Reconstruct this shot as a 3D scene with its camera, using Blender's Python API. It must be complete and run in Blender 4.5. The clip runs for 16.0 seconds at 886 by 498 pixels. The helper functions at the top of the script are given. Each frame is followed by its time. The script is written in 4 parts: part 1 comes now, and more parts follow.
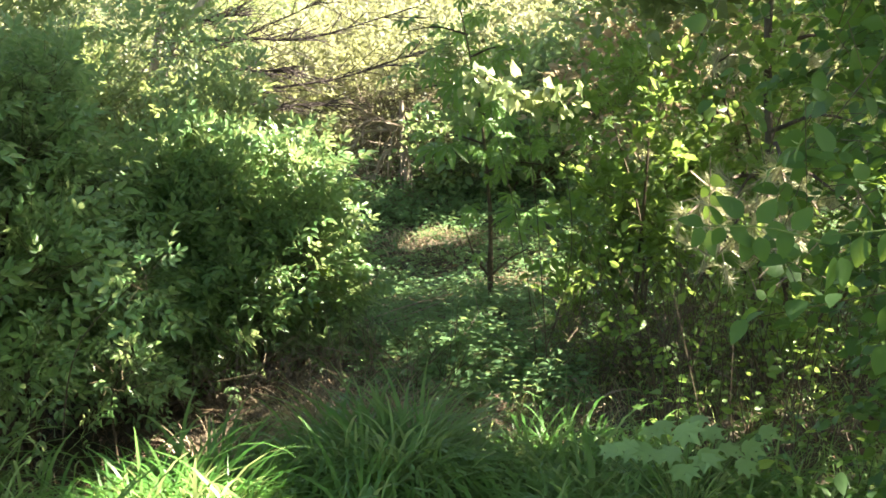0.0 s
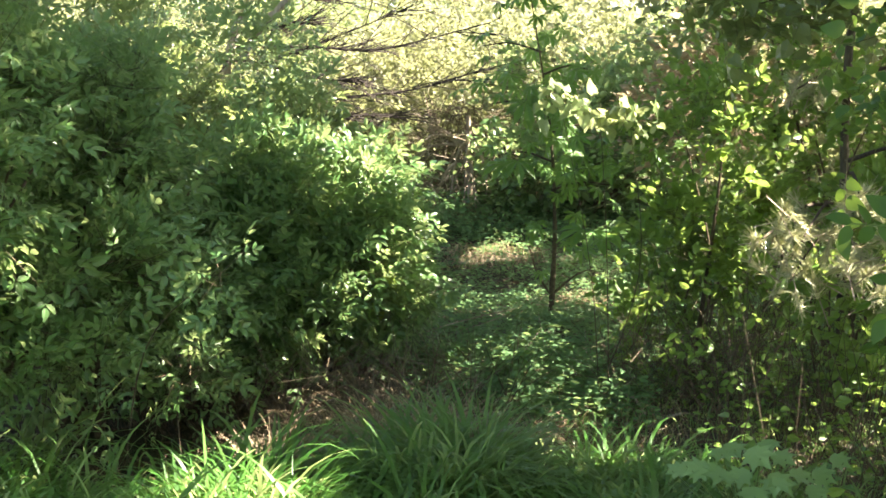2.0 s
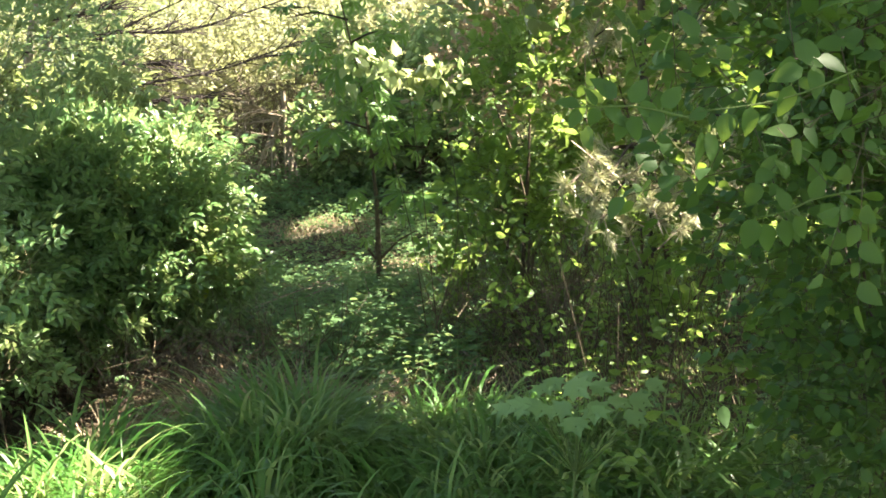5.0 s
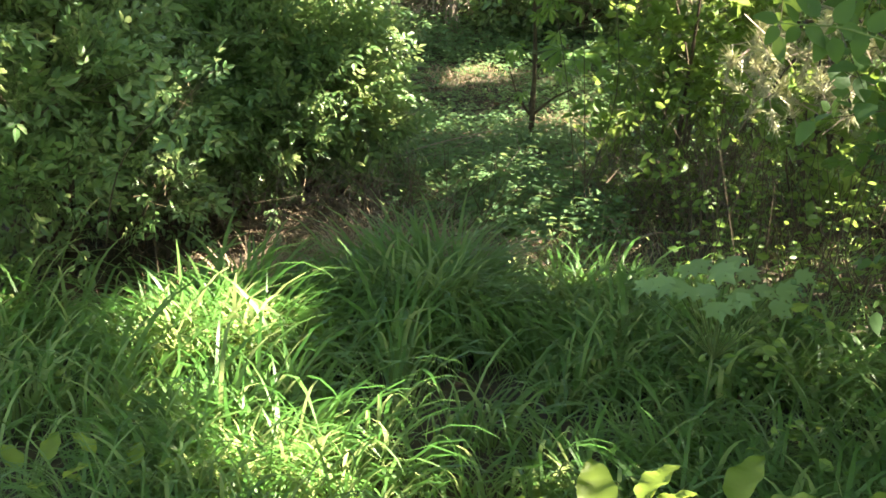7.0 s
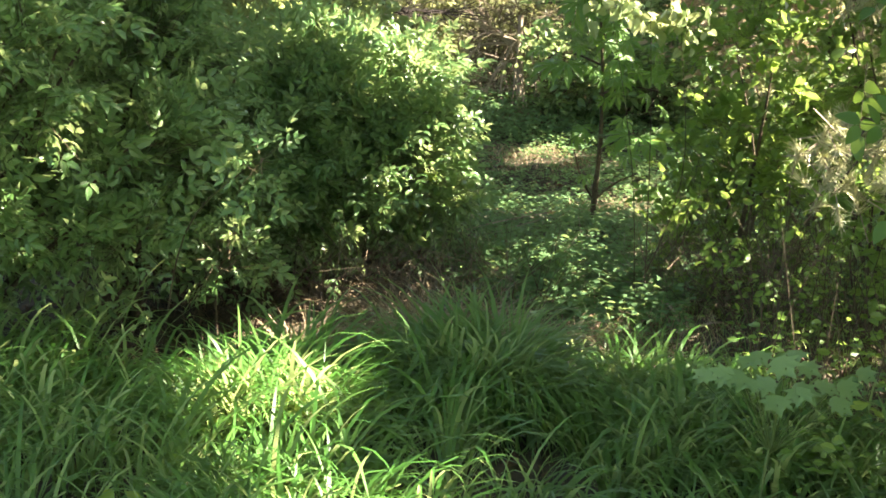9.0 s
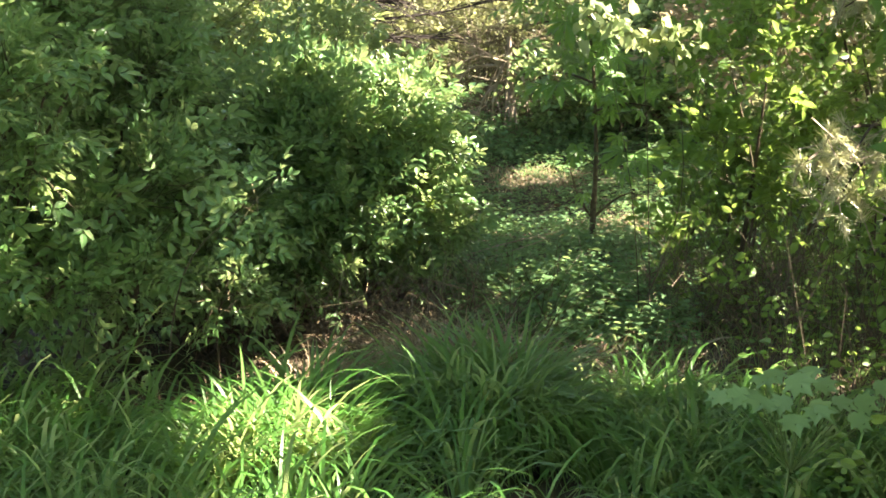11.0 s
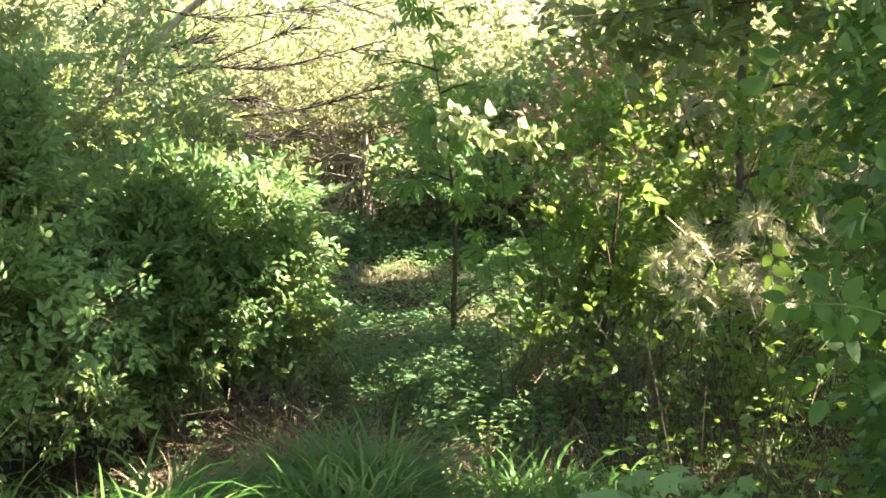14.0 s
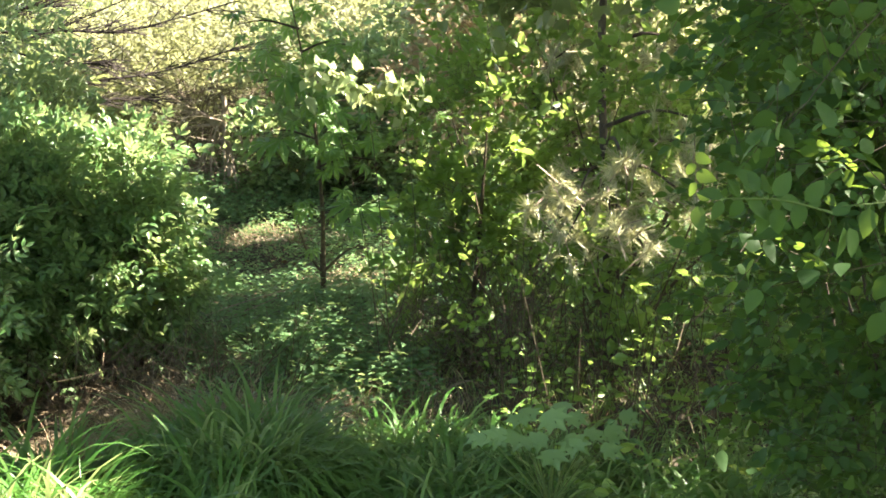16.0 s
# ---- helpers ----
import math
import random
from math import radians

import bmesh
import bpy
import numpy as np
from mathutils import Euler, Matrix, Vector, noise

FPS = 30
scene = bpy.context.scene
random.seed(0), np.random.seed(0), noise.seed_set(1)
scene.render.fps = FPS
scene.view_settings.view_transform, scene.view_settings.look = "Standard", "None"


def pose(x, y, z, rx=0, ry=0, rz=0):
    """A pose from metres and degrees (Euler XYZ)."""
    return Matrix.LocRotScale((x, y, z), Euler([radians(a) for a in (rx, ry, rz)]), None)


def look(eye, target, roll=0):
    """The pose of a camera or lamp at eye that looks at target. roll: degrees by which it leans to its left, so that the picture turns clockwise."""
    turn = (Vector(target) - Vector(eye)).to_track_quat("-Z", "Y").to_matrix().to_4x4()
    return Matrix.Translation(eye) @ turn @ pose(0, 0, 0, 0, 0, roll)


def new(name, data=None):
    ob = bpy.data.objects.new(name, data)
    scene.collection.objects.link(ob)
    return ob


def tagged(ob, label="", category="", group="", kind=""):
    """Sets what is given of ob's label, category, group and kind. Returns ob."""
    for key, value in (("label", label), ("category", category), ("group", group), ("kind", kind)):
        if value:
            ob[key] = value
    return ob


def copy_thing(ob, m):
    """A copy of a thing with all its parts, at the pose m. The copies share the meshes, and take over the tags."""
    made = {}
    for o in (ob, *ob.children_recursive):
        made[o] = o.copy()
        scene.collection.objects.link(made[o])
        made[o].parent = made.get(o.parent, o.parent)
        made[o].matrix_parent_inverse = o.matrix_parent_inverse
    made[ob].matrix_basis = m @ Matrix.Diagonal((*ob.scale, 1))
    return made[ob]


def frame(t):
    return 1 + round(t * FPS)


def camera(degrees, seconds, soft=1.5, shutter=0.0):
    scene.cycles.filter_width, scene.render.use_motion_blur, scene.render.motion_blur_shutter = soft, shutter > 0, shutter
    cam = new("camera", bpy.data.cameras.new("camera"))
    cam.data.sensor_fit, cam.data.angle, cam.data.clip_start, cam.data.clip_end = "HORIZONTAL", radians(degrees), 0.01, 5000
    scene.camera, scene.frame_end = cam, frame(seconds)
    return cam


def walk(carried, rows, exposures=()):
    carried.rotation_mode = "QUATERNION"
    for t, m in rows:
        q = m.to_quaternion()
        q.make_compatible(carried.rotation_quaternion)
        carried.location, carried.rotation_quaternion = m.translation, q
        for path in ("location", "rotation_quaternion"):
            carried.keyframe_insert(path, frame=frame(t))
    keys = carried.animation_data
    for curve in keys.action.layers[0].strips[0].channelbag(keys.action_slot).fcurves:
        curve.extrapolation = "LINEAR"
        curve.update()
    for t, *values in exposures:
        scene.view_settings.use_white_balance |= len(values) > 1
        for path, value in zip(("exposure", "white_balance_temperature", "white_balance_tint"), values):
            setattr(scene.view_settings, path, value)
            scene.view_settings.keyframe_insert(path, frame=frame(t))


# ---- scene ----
cam = camera(36.9, 16.0, soft=1.7)
PATH = [
    (0, (0.150, 0.117, 1.582), (-0.244, 5.062, 0.959), -1.78),
    (0.5, (0.082, 0.105, 1.588), (-0.536, 5.032, 1.003), 0.61),
    (1, (0.056, 0.088, 1.588), (-0.735, 4.992, 1.024), 2.16),
    (1.5, (0.074, 0.094, 1.573), (-0.634, 5.015, 1.039), 1.19),
    (2, (0.078, 0.092, 1.556), (-0.514, 5.026, 1.002), 0.83),
    (2.5, (0.100, 0.093, 1.553), (-0.313, 5.043, 0.976), -0.83),
    (3, (0.098, 0.097, 1.554), (-0.250, 5.056, 1.023), -0.63),
    (3.5, (0.123, 0.083, 1.533), (0.131, 5.049, 0.954), -3.85),
    (4, (0.126, 0.098, 1.502), (0.226, 5.056, 0.859), -4.06),
    (4.2, (0.113, 0.098, 1.498), (0.163, 5.056, 0.853), -2.78),
    (6.3, (0.215, -0.012, 1.522), (0.152, 4.930, 0.764), -4.76),
    (6.5, (0.183, 0.028, 1.529), (-0.064, 4.952, 0.697), -2.89),
    (7, (0.127, 0.095, 1.539), (-0.392, 4.921, 0.336), 0.88),
    (7.5, (0.087, 0.109, 1.558), (-0.545, 4.967, 0.556), 2.22),
    (8, (0.094, 0.073, 1.563), (-0.715, 4.930, 0.697), 1.10),
    (8.5, (0.105, 0.068, 1.561), (-0.713, 4.926, 0.711), 2.23),
    (9, (0.112, 0.074, 1.544), (-0.632, 4.930, 0.615), 3.26),
    (9.5, (0.110, 0.090, 1.552), (-0.582, 4.955, 0.629), 3.88),
    (9.7, (0.104, 0.096, 1.557), (-0.609, 4.972, 0.713), 3.99),
    (11.8, (0.063, 0.222, 1.559), (-0.675, 5.094, 0.711), -1.11),
    (12, (0.054, 0.241, 1.557), (-0.721, 5.107, 0.710), -0.44),
    (12.5, (0.056, 0.224, 1.542), (-0.692, 5.081, 0.619), 1.49),
    (13, (0.060, 0.220, 1.567), (-0.468, 5.123, 0.740), 2.28),
    (13.5, (0.050, 0.194, 1.584), (-0.282, 5.136, 0.901), 0.36),
    (14, (0.057, 0.164, 1.604), (-0.154, 5.134, 1.099), 0.08),
    (14.5, (0.072, 0.154, 1.625), (0.101, 5.138, 1.219), -0.09),
    (15, (0.042, 0.113, 1.617), (0.087, 5.097, 1.215), -0.50),
    (15.5, (0.017, 0.110, 1.581), (0.249, 5.073, 1.024), -0.58),
    (16, (-0.022, 0.114, 1.568), (0.304, 5.061, 0.918), -1.23),
]
walk(cam, [(t, look(eye, target, roll)) for t, eye, target, roll in PATH], [(0, 3.72, 7100, 12.5), (4.0, 3.72, 7100, 12.5), (7.5, 3.82, 7350, 13.0), (13.5, 3.83, 7350, 13.0), (15.3, 3.72, 7100, 12.5)])

# ---- light: late-spring sun to the right, over the wood ----
SUN_AZ, SUN_EL = radians(78), radians(47)
SUN = np.array([math.sin(SUN_AZ) * math.cos(SUN_EL), math.cos(SUN_AZ) * math.cos(SUN_EL), math.sin(SUN_EL)])
world = bpy.data.worlds.new("sky")
scene.world = world
world.use_nodes = True
wn = world.node_tree.nodes
wn.clear()
sky = wn.new("ShaderNodeTexSky")
sky.sky_type, sky.sun_disc, sky.sun_elevation, sky.sun_rotation = "NISHITA", False, SUN_EL, SUN_AZ
sky.dust_density, sky.air_density, sky.ozone_density = 2.0, 1.0, 1.0
wb, wo = wn.new("ShaderNodeBackground"), wn.new("ShaderNodeOutputWorld")
wb.inputs["Strength"].default_value = 0.05
world.node_tree.links.new(sky.outputs[0], wb.inputs[0])
world.node_tree.links.new(wb.outputs[0], wo.inputs[0])
sun = new("sun", bpy.data.lights.new("sun", "SUN"))
sun.data.energy, sun.data.angle, sun.data.color = 5.0, radians(0.53), (1.0, 0.92, 0.84)
sun.matrix_world = look((0, 0, 20), tuple(np.array([0, 0, 20]) - SUN))


# ---- materials ----
def material(name):
    m = bpy.data.materials.new(name)
    m.use_nodes = True
    m.node_tree.nodes.clear()
    return m, m.node_tree.nodes, m.node_tree.links


def ramp_node(nodes, colours):
    r = nodes.new("ShaderNodeValToRGB")
    el = r.color_ramp.elements
    while len(el) < len(colours):
        el.new(0.5)
    for n, c in enumerate(colours):
        el[n].position = n / (len(colours) - 1)
        el[n].color = (*c, 1)
    return r


def leaf_material(name, colours, through_colour, thin=0.4, rough=0.42, gloss=0.5):
    """A leaf: waxy upper surface, light passing through the blade, hue varied leaf by leaf and in drifts."""
    m, n, l = material(name)
    geo, tex, noi = n.new("ShaderNodeNewGeometry"), n.new("ShaderNodeTexCoord"), n.new("ShaderNodeTexNoise")
    noi.inputs["Scale"].default_value, noi.inputs["Detail"].default_value = 2.2, 3
    l.new(geo.outputs["Position"], noi.inputs["Vector"])
    mix = n.new("ShaderNodeMath")
    mix.operation = "MULTIPLY_ADD"
    mix.inputs[1].default_value = 0.6
    sub = n.new("ShaderNodeMath")
    sub.operation = "MULTIPLY"
    sub.inputs[1].default_value = 0.45
    l.new(noi.outputs["Fac"], sub.inputs[0])
    l.new(geo.outputs["Random Per Island"], mix.inputs[0])
    l.new(sub.outputs[0], mix.inputs[2])
    r = ramp_node(n, colours)
    l.new(mix.outputs[0], r.inputs["Fac"])
    fine = n.new("ShaderNodeTexNoise")
    fine.inputs["Scale"].default_value = 90
    l.new(geo.outputs["Position"], fine.inputs["Vector"])
    bump = n.new("ShaderNodeBump")
    bump.inputs["Strength"].default_value, bump.inputs["Distance"].default_value = 0.25, 0.004
    l.new(fine.outputs["Fac"], bump.inputs["Height"])
    p = n.new("ShaderNodeBsdfPrincipled")
    p.inputs["Roughness"].default_value, p.inputs["Specular IOR Level"].default_value = rough, gloss
    l.new(r.outputs[0], p.inputs["Base Color"])
    l.new(bump.outputs[0], p.inputs["Normal"])
    t = n.new("ShaderNodeBsdfTranslucent")
    tm = n.new("ShaderNodeMix")
    tm.data_type = "RGBA"
    tm.inputs["Factor"].default_value = 0.65
    l.new(r.outputs[0], tm.inputs[6])
    tm.inputs[7].default_value = (*through_colour, 1)
    l.new(tm.outputs[2], t.inputs["Color"])
    ms, out = n.new("ShaderNodeMixShader"), n.new("ShaderNodeOutputMaterial")
    ms.inputs[0].default_value = thin
    l.new(p.outputs[0], ms.inputs[1])
    l.new(t.outputs[0], ms.inputs[2])
    l.new(ms.outputs[0], out.inputs[0])
    return m


def rough_material(name, colours, scale=12.0, rough=0.9, bump_depth=0.01, stretch=(1, 1, 1), by_island=0.0):
    """Bark, soil, litter: two scales of noise in colour and relief."""
    m, n, l = material(name)
    geo, mp = n.new("ShaderNodeNewGeometry"), n.new("ShaderNodeMapping")
    mp.inputs["Scale"].default_value = stretch
    l.new(geo.outputs["Position"], mp.inputs["Vector"])
    big, small = n.new("ShaderNodeTexNoise"), n.new("ShaderNodeTexNoise")
    big.inputs["Scale"].default_value, small.inputs["Scale"].default_value = scale * 0.15, scale
    big.inputs["Detail"].default_value = small.inputs["Detail"].default_value = 5
    for q in (big, small):
        l.new(mp.outputs[0], q.inputs["Vector"])
    add = n.new("ShaderNodeMath")
    add.operation = "ADD"
    l.new(big.outputs["Fac"], add.inputs[0])
    l.new(small.outputs["Fac"], add.inputs[1])
    isl = n.new("ShaderNodeMath")
    isl.operation = "MULTIPLY_ADD"
    isl.inputs[1].default_value = by_island
    l.new(geo.outputs["Random Per Island"], isl.inputs[0])
    l.new(add.outputs[0], isl.inputs[2])
    fit_range = n.new("ShaderNodeMapRange")
    fit_range.inputs["From Min"].default_value, fit_range.inputs["From Max"].default_value = 0.65 + by_island * 0.2, 1.35 + by_island * 0.8
    l.new(isl.outputs[0], fit_range.inputs["Value"])
    r = ramp_node(n, colours)
    l.new(fit_range.outputs[0], r.inputs["Fac"])
    bump = n.new("ShaderNodeBump")
    bump.inputs["Strength"].default_value, bump.inputs["Distance"].default_value = 0.8, bump_depth
    l.new(small.outputs["Fac"], bump.inputs["Height"])
    p, out = n.new("ShaderNodeBsdfPrincipled"), n.new("ShaderNodeOutputMaterial")
    p.inputs["Roughness"].default_value, p.inputs["Specular IOR Level"].default_value = rough, 0.25
    l.new(r.outputs[0], p.inputs["Base Color"])
    l.new(bump.outputs[0], p.inputs["Normal"])
    l.new(p.outputs[0], out.inputs[0])
    return m


SHRUB_LEAF = leaf_material("shrub_leaf", [(0.034, 0.098, 0.028), (0.062, 0.150, 0.039), (0.145, 0.230, 0.070)], (0.44, 0.55, 0.22), 0.38, 0.42, 0.5)
HAZEL_LEAF = leaf_material("hazel_leaf", [(0.044, 0.102, 0.018), (0.074, 0.154, 0.023), (0.128, 0.215, 0.034)], (0.36, 0.50, 0.11), 0.42, 0.5, 0.4)
MAPLE_LEAF = leaf_material("maple_leaf", [(0.12, 0.21, 0.085), (0.17, 0.28, 0.105), (0.24, 0.35, 0.14)], (0.36, 0.50, 0.16), 0.36, 0.5, 0.3)
CHESTNUT_LEAF = leaf_material("chestnut_leaf", [(0.036, 0.102, 0.022), (0.064, 0.158, 0.030), (0.098, 0.210, 0.042)], (0.36, 0.52, 0.10), 0.42, 0.5, 0.35)
LIME_LEAF = leaf_material("lime_leaf", [(0.07, 0.12, 0.035), (0.11, 0.165, 0.052), (0.19, 0.25, 0.10)], (0.54, 0.60, 0.27), 0.40, 0.42, 0.5)
ASPEN_LEAF = leaf_material("aspen_leaf", [(0.030, 0.056, 0.016), (0.048, 0.080, 0.022), (0.09, 0.125, 0.04)], (0.36, 0.42, 0.12), 0.36, 0.45, 0.5)
HORNBEAM_LEAF = leaf_material("hornbeam_leaf", [(0.016, 0.047, 0.015), (0.029, 0.072, 0.020), (0.060, 0.115, 0.026)], (0.26, 0.40, 0.05), 0.32, 0.58, 0.22)
HILL_LEAF = leaf_material("hill_leaf", [(0.044, 0.068, 0.021), (0.10, 0.118, 0.046), (0.178, 0.182, 0.092)], (0.41, 0.43, 0.19), 0.5, 0.5)
HILL_GREEN = leaf_material("hill_green", [(0.034, 0.070, 0.018), (0.072, 0.116, 0.034), (0.15, 0.185, 0.070)], (0.38, 0.46, 0.15), 0.48, 0.5)
COVER_LEAF = leaf_material("cover_leaf", [(0.056, 0.128, 0.056), (0.086, 0.175, 0.072), (0.120, 0.220, 0.086)], (0.300, 0.40, 0.130), 0.40, 0.7, 0.12)
GRASS = leaf_material("grass_blade", [(0.019, 0.082, 0.010), (0.042, 0.136, 0.021), (0.108, 0.205, 0.052)], (0.53, 0.62, 0.25), 0.44, 0.46, 0.34)
DOCK_LEAF = leaf_material("dock_leaf", [(0.09, 0.155, 0.022), (0.14, 0.215, 0.03), (0.20, 0.27, 0.045)], (0.50, 0.56, 0.09), 0.45, 0.5, 0.35)
PINE_NEEDLE = leaf_material("pine_needle", [(0.18, 0.21, 0.09), (0.34, 0.35, 0.19), (0.54, 0.52, 0.34)], (0.45, 0.46, 0.22), 0.3, 0.4)
DRY_LEAF = leaf_material("dry_leaf", [(0.042, 0.027, 0.014), (0.090, 0.060, 0.032), (0.165, 0.118, 0.066)], (0.26, 0.17, 0.08), 0.25, 0.7, 0.3)
DRY_GRASS = leaf_material("dry_grass", [(0.17, 0.13, 0.08), (0.28, 0.22, 0.135), (0.44, 0.37, 0.25)], (0.42, 0.33, 0.19), 0.3, 0.7, 0.3)
DRY_MAT = leaf_material("withered_mat", [(0.062, 0.044, 0.028), (0.125, 0.090, 0.056), (0.22, 0.162, 0.104)], (0.26, 0.18, 0.10), 0.25, 0.8, 0.2)
SOIL = rough_material("forest_soil", [(0.024, 0.020, 0.012), (0.052, 0.044, 0.027), (0.098, 0.082, 0.052)], 14, 0.95, 0.02)
BARK = rough_material("bark", [(0.020, 0.014, 0.010), (0.055, 0.040, 0.028), (0.11, 0.085, 0.06)], 40, 0.9, 0.006, (1, 1, 0.3))
# A darker bark for bare branches: their backlit look is put into the colour.
BACKLIT_BARK = rough_material("backlit_bark", [(0.010, 0.008, 0.006), (0.024, 0.019, 0.015), (0.052, 0.043, 0.035)], 40, 0.9, 0.004, (1, 1, 0.3))
PINE_BARK = rough_material("pine_bark", [(0.022, 0.018, 0.012), (0.055, 0.045, 0.032), (0.10, 0.085, 0.062)], 45, 0.95, 0.008, (1, 1, 0.4))
PALE_BARK = rough_material("pale_bark", [(0.11, 0.10, 0.075), (0.23, 0.21, 0.165), (0.38, 0.36, 0.29)], 40, 0.9, 0.005, (1, 1, 0.3))
BRAMBLE = rough_material("bramble_stem", [(0.046, 0.038, 0.022), (0.095, 0.076, 0.046), (0.18, 0.145, 0.095)], 60, 0.85, 0.002, (1, 1, 1), 0.3)
TWIG = rough_material("twig_bark", [(0.03, 0.022, 0.014), (0.07, 0.055, 0.03), (0.12, 0.10, 0.055)], 60, 0.85, 0.002)
DEAD_WOOD = rough_material("dead_wood", [(0.10, 0.08, 0.058), (0.21, 0.17, 0.122), (0.38, 0.325, 0.25)], 50, 0.85, 0.003, (1, 1, 1), 0.4)
GREEN_STEM = rough_material("green_stem", [(0.05, 0.08, 0.02), (0.09, 0.13, 0.035), (0.14, 0.17, 0.06)], 60, 0.7, 0.001)


# ---- mesh tools ----
rng = np.random.default_rng(7)


def unit(v):
    return v / np.maximum(np.linalg.norm(v, axis=-1, keepdims=True), 1e-9)


def mesh_of(name, verts, faces, mat):
    me = bpy.data.meshes.new(name)
    me.from_pydata(np.asarray(verts, float).tolist(), [], np.asarray(faces).tolist())
    me.materials.append(mat)
    if mat in (HORNBEAM_LEAF, MAPLE_LEAF, DOCK_LEAF, GRASS):
        me.shade_smooth()
    return me


def thing(name, base, label, category, group="", kind=""):
    ob = new(name)
    ob.empty_display_size = 0.1
    ob.location = base
    return tagged(ob, label, category, group, kind)


def part(name, arrays, mat, parent, label="", kind=""):
    """Links (vertices, faces) in world coordinates as one mesh object under its thing."""
    verts, faces = arrays
    verts = np.asarray(verts, float) - np.array(parent.location if parent.parent is None else parent.parent.location)
    ob = new(name, mesh_of(name, verts, faces, mat))
    ob.parent = parent
    return tagged(ob, label, kind=kind)


def single(name, arrays, mat, label, category, group="", kind=""):
    """One top-level mesh whose origin lies at its foot."""
    verts, faces = np.asarray(arrays[0], float), arrays[1]
    foot = np.array([*verts[:, :2].mean(0), verts[:, 2].min()])
    ob = new(name, mesh_of(name, verts - foot, faces, mat))
    ob.location = foot
    return tagged(ob, label, category, group, kind)


def join(some):
    verts, faces, n = [], [], 0
    for v, f in some:
        verts.append(v)
        faces.append(np.asarray(f) + n)
        n += len(v)
    return np.concatenate(verts), np.concatenate(faces)


# Leaf blades lie along +y from the stalk, face up, one unit long.
OVATE = (np.array([(0, 0, 0), (-.25, .28, .07), (0, .33, 0), (.25, .28, .07), (-.24, .62, .05), (0, .66, -.02), (.24, .62, .05), (0, 1, -.12)]),
         np.array([(0, 2, 1), (0, 3, 2), (1, 2, 5), (1, 5, 4), (2, 3, 6), (2, 6, 5), (4, 5, 7), (5, 6, 7)]))
SLIM = (OVATE[0] * (0.68, 1, 1), OVATE[1])
OBOVATE = (np.array([(0, 0, 0), (-.09, .3, .04), (0, .33, 0), (.09, .3, .04), (-.17, .68, .06), (0, .72, -.01), (.17, .68, .06), (0, 1, -.08)]), OVATE[1])
LITE = (np.array([(0, 0, 0), (-.29, .45, .06), (0, .5, -.02), (.29, .45, .06), (0, 1, -.1)]),
        np.array([(0, 2, 1), (0, 3, 2), (1, 2, 4), (2, 3, 4)]))
HEART = (np.array([(0, .1, 0), (-.28, 0, .02), (-.42, .3, .05), (-.25, .68, .02), (0, 1, -.12), (.25, .68, .02), (.42, .3, .05), (.28, 0, .02), (0, .5, -.03)]),
         np.array([(8, 0, 1), (8, 1, 2), (8, 2, 3), (8, 3, 4), (8, 4, 5), (8, 5, 6), (8, 6, 7), (8, 7, 0)]))


def smooth_leaf(width, stations=7, cup=.10, wave=.0):
    """A rounded blade with a smooth outline and a folded midrib."""
    t = np.linspace(0, 1, stations)
    w = width * np.sin(math.pi * t ** .8) ** .75 * (1 - .25 * t)
    v = [(0, 0, 0)]
    for a, b in zip(t[1:-1], w[1:-1]):
        z = -.14 * a * a
        v += [(-b, a, z + cup * b * 2 + wave * math.sin(17 * a)), (0, a, z), (b, a, z + cup * b * 2 + wave * math.cos(15 * a + 1))]
    v.append((0, 1, -.16))
    f = [(0, 2, 1), (0, 3, 2)]
    for k in range(stations - 3):
        a = 1 + 3 * k
        f += [(a, a + 1, a + 4), (a, a + 4, a + 3), (a + 1, a + 2, a + 5), (a + 1, a + 5, a + 4)]
    e = len(v) - 1
    f += [(e - 3, e - 2, e), (e - 2, e - 1, e)]
    return np.array(v), np.array(f)


NEAR_LEAF = smooth_leaf(.36)
BROAD_LEAF = smooth_leaf(.30, 13, .2, .05)


def lobed_leaf():
    """A maple blade: five pointed lobes with notches between them."""
    pts = [(0, 0)]
    for a, r in ((-128, .40), (-108, .31), (-78, .66), (-62, .44), (-50, .50), (-36, .86), (-22, .58), (-10, .66), (0, 1.0)):
        pts.append((math.sin(radians(a)) * r, .28 + math.cos(radians(a)) * r * .75))
    pts += [(-x, y) for x, y in reversed(pts[1:-1])]
    v = [(0, .28, -.02)] + [(x, y, .22 * abs(x) - .20 * max(y - .5, 0) - .35 * x * x + .03 * math.sin(9 * x + 5 * y)) for x, y in pts]
    n = len(pts)
    return np.array(v), np.array([(0, 1 + (k + 1) % n, 1 + k) for k in range(n)])


MAPLE = lobed_leaf()


def palmate(leaflets=5, spread=105):
    """A chestnut blade: drooping leaflets from one point."""
    some = []
    for k in range(leaflets):
        a = radians(-spread + 2 * spread * k / (leaflets - 1))
        size = 1 - 0.35 * abs(k - (leaflets - 1) / 2) / ((leaflets - 1) / 2)
        v = OBOVATE[0] * size
        v[:, 2] -= 0.40 * (v[:, 1]) ** 2
        c, s = math.cos(a), math.sin(a)
        some.append((np.stack([v[:, 0] * c + v[:, 1] * s, -v[:, 0] * s + v[:, 1] * c, v[:, 2]], -1), OBOVATE[1]))
    v, f = join(some)
    # one shared stalk point keeps the leaflets in one island
    return v, np.where(np.isin(f, np.arange(0, len(v), len(OBOVATE[0]))), 0, f)


PALMATE = palmate(7, 112)


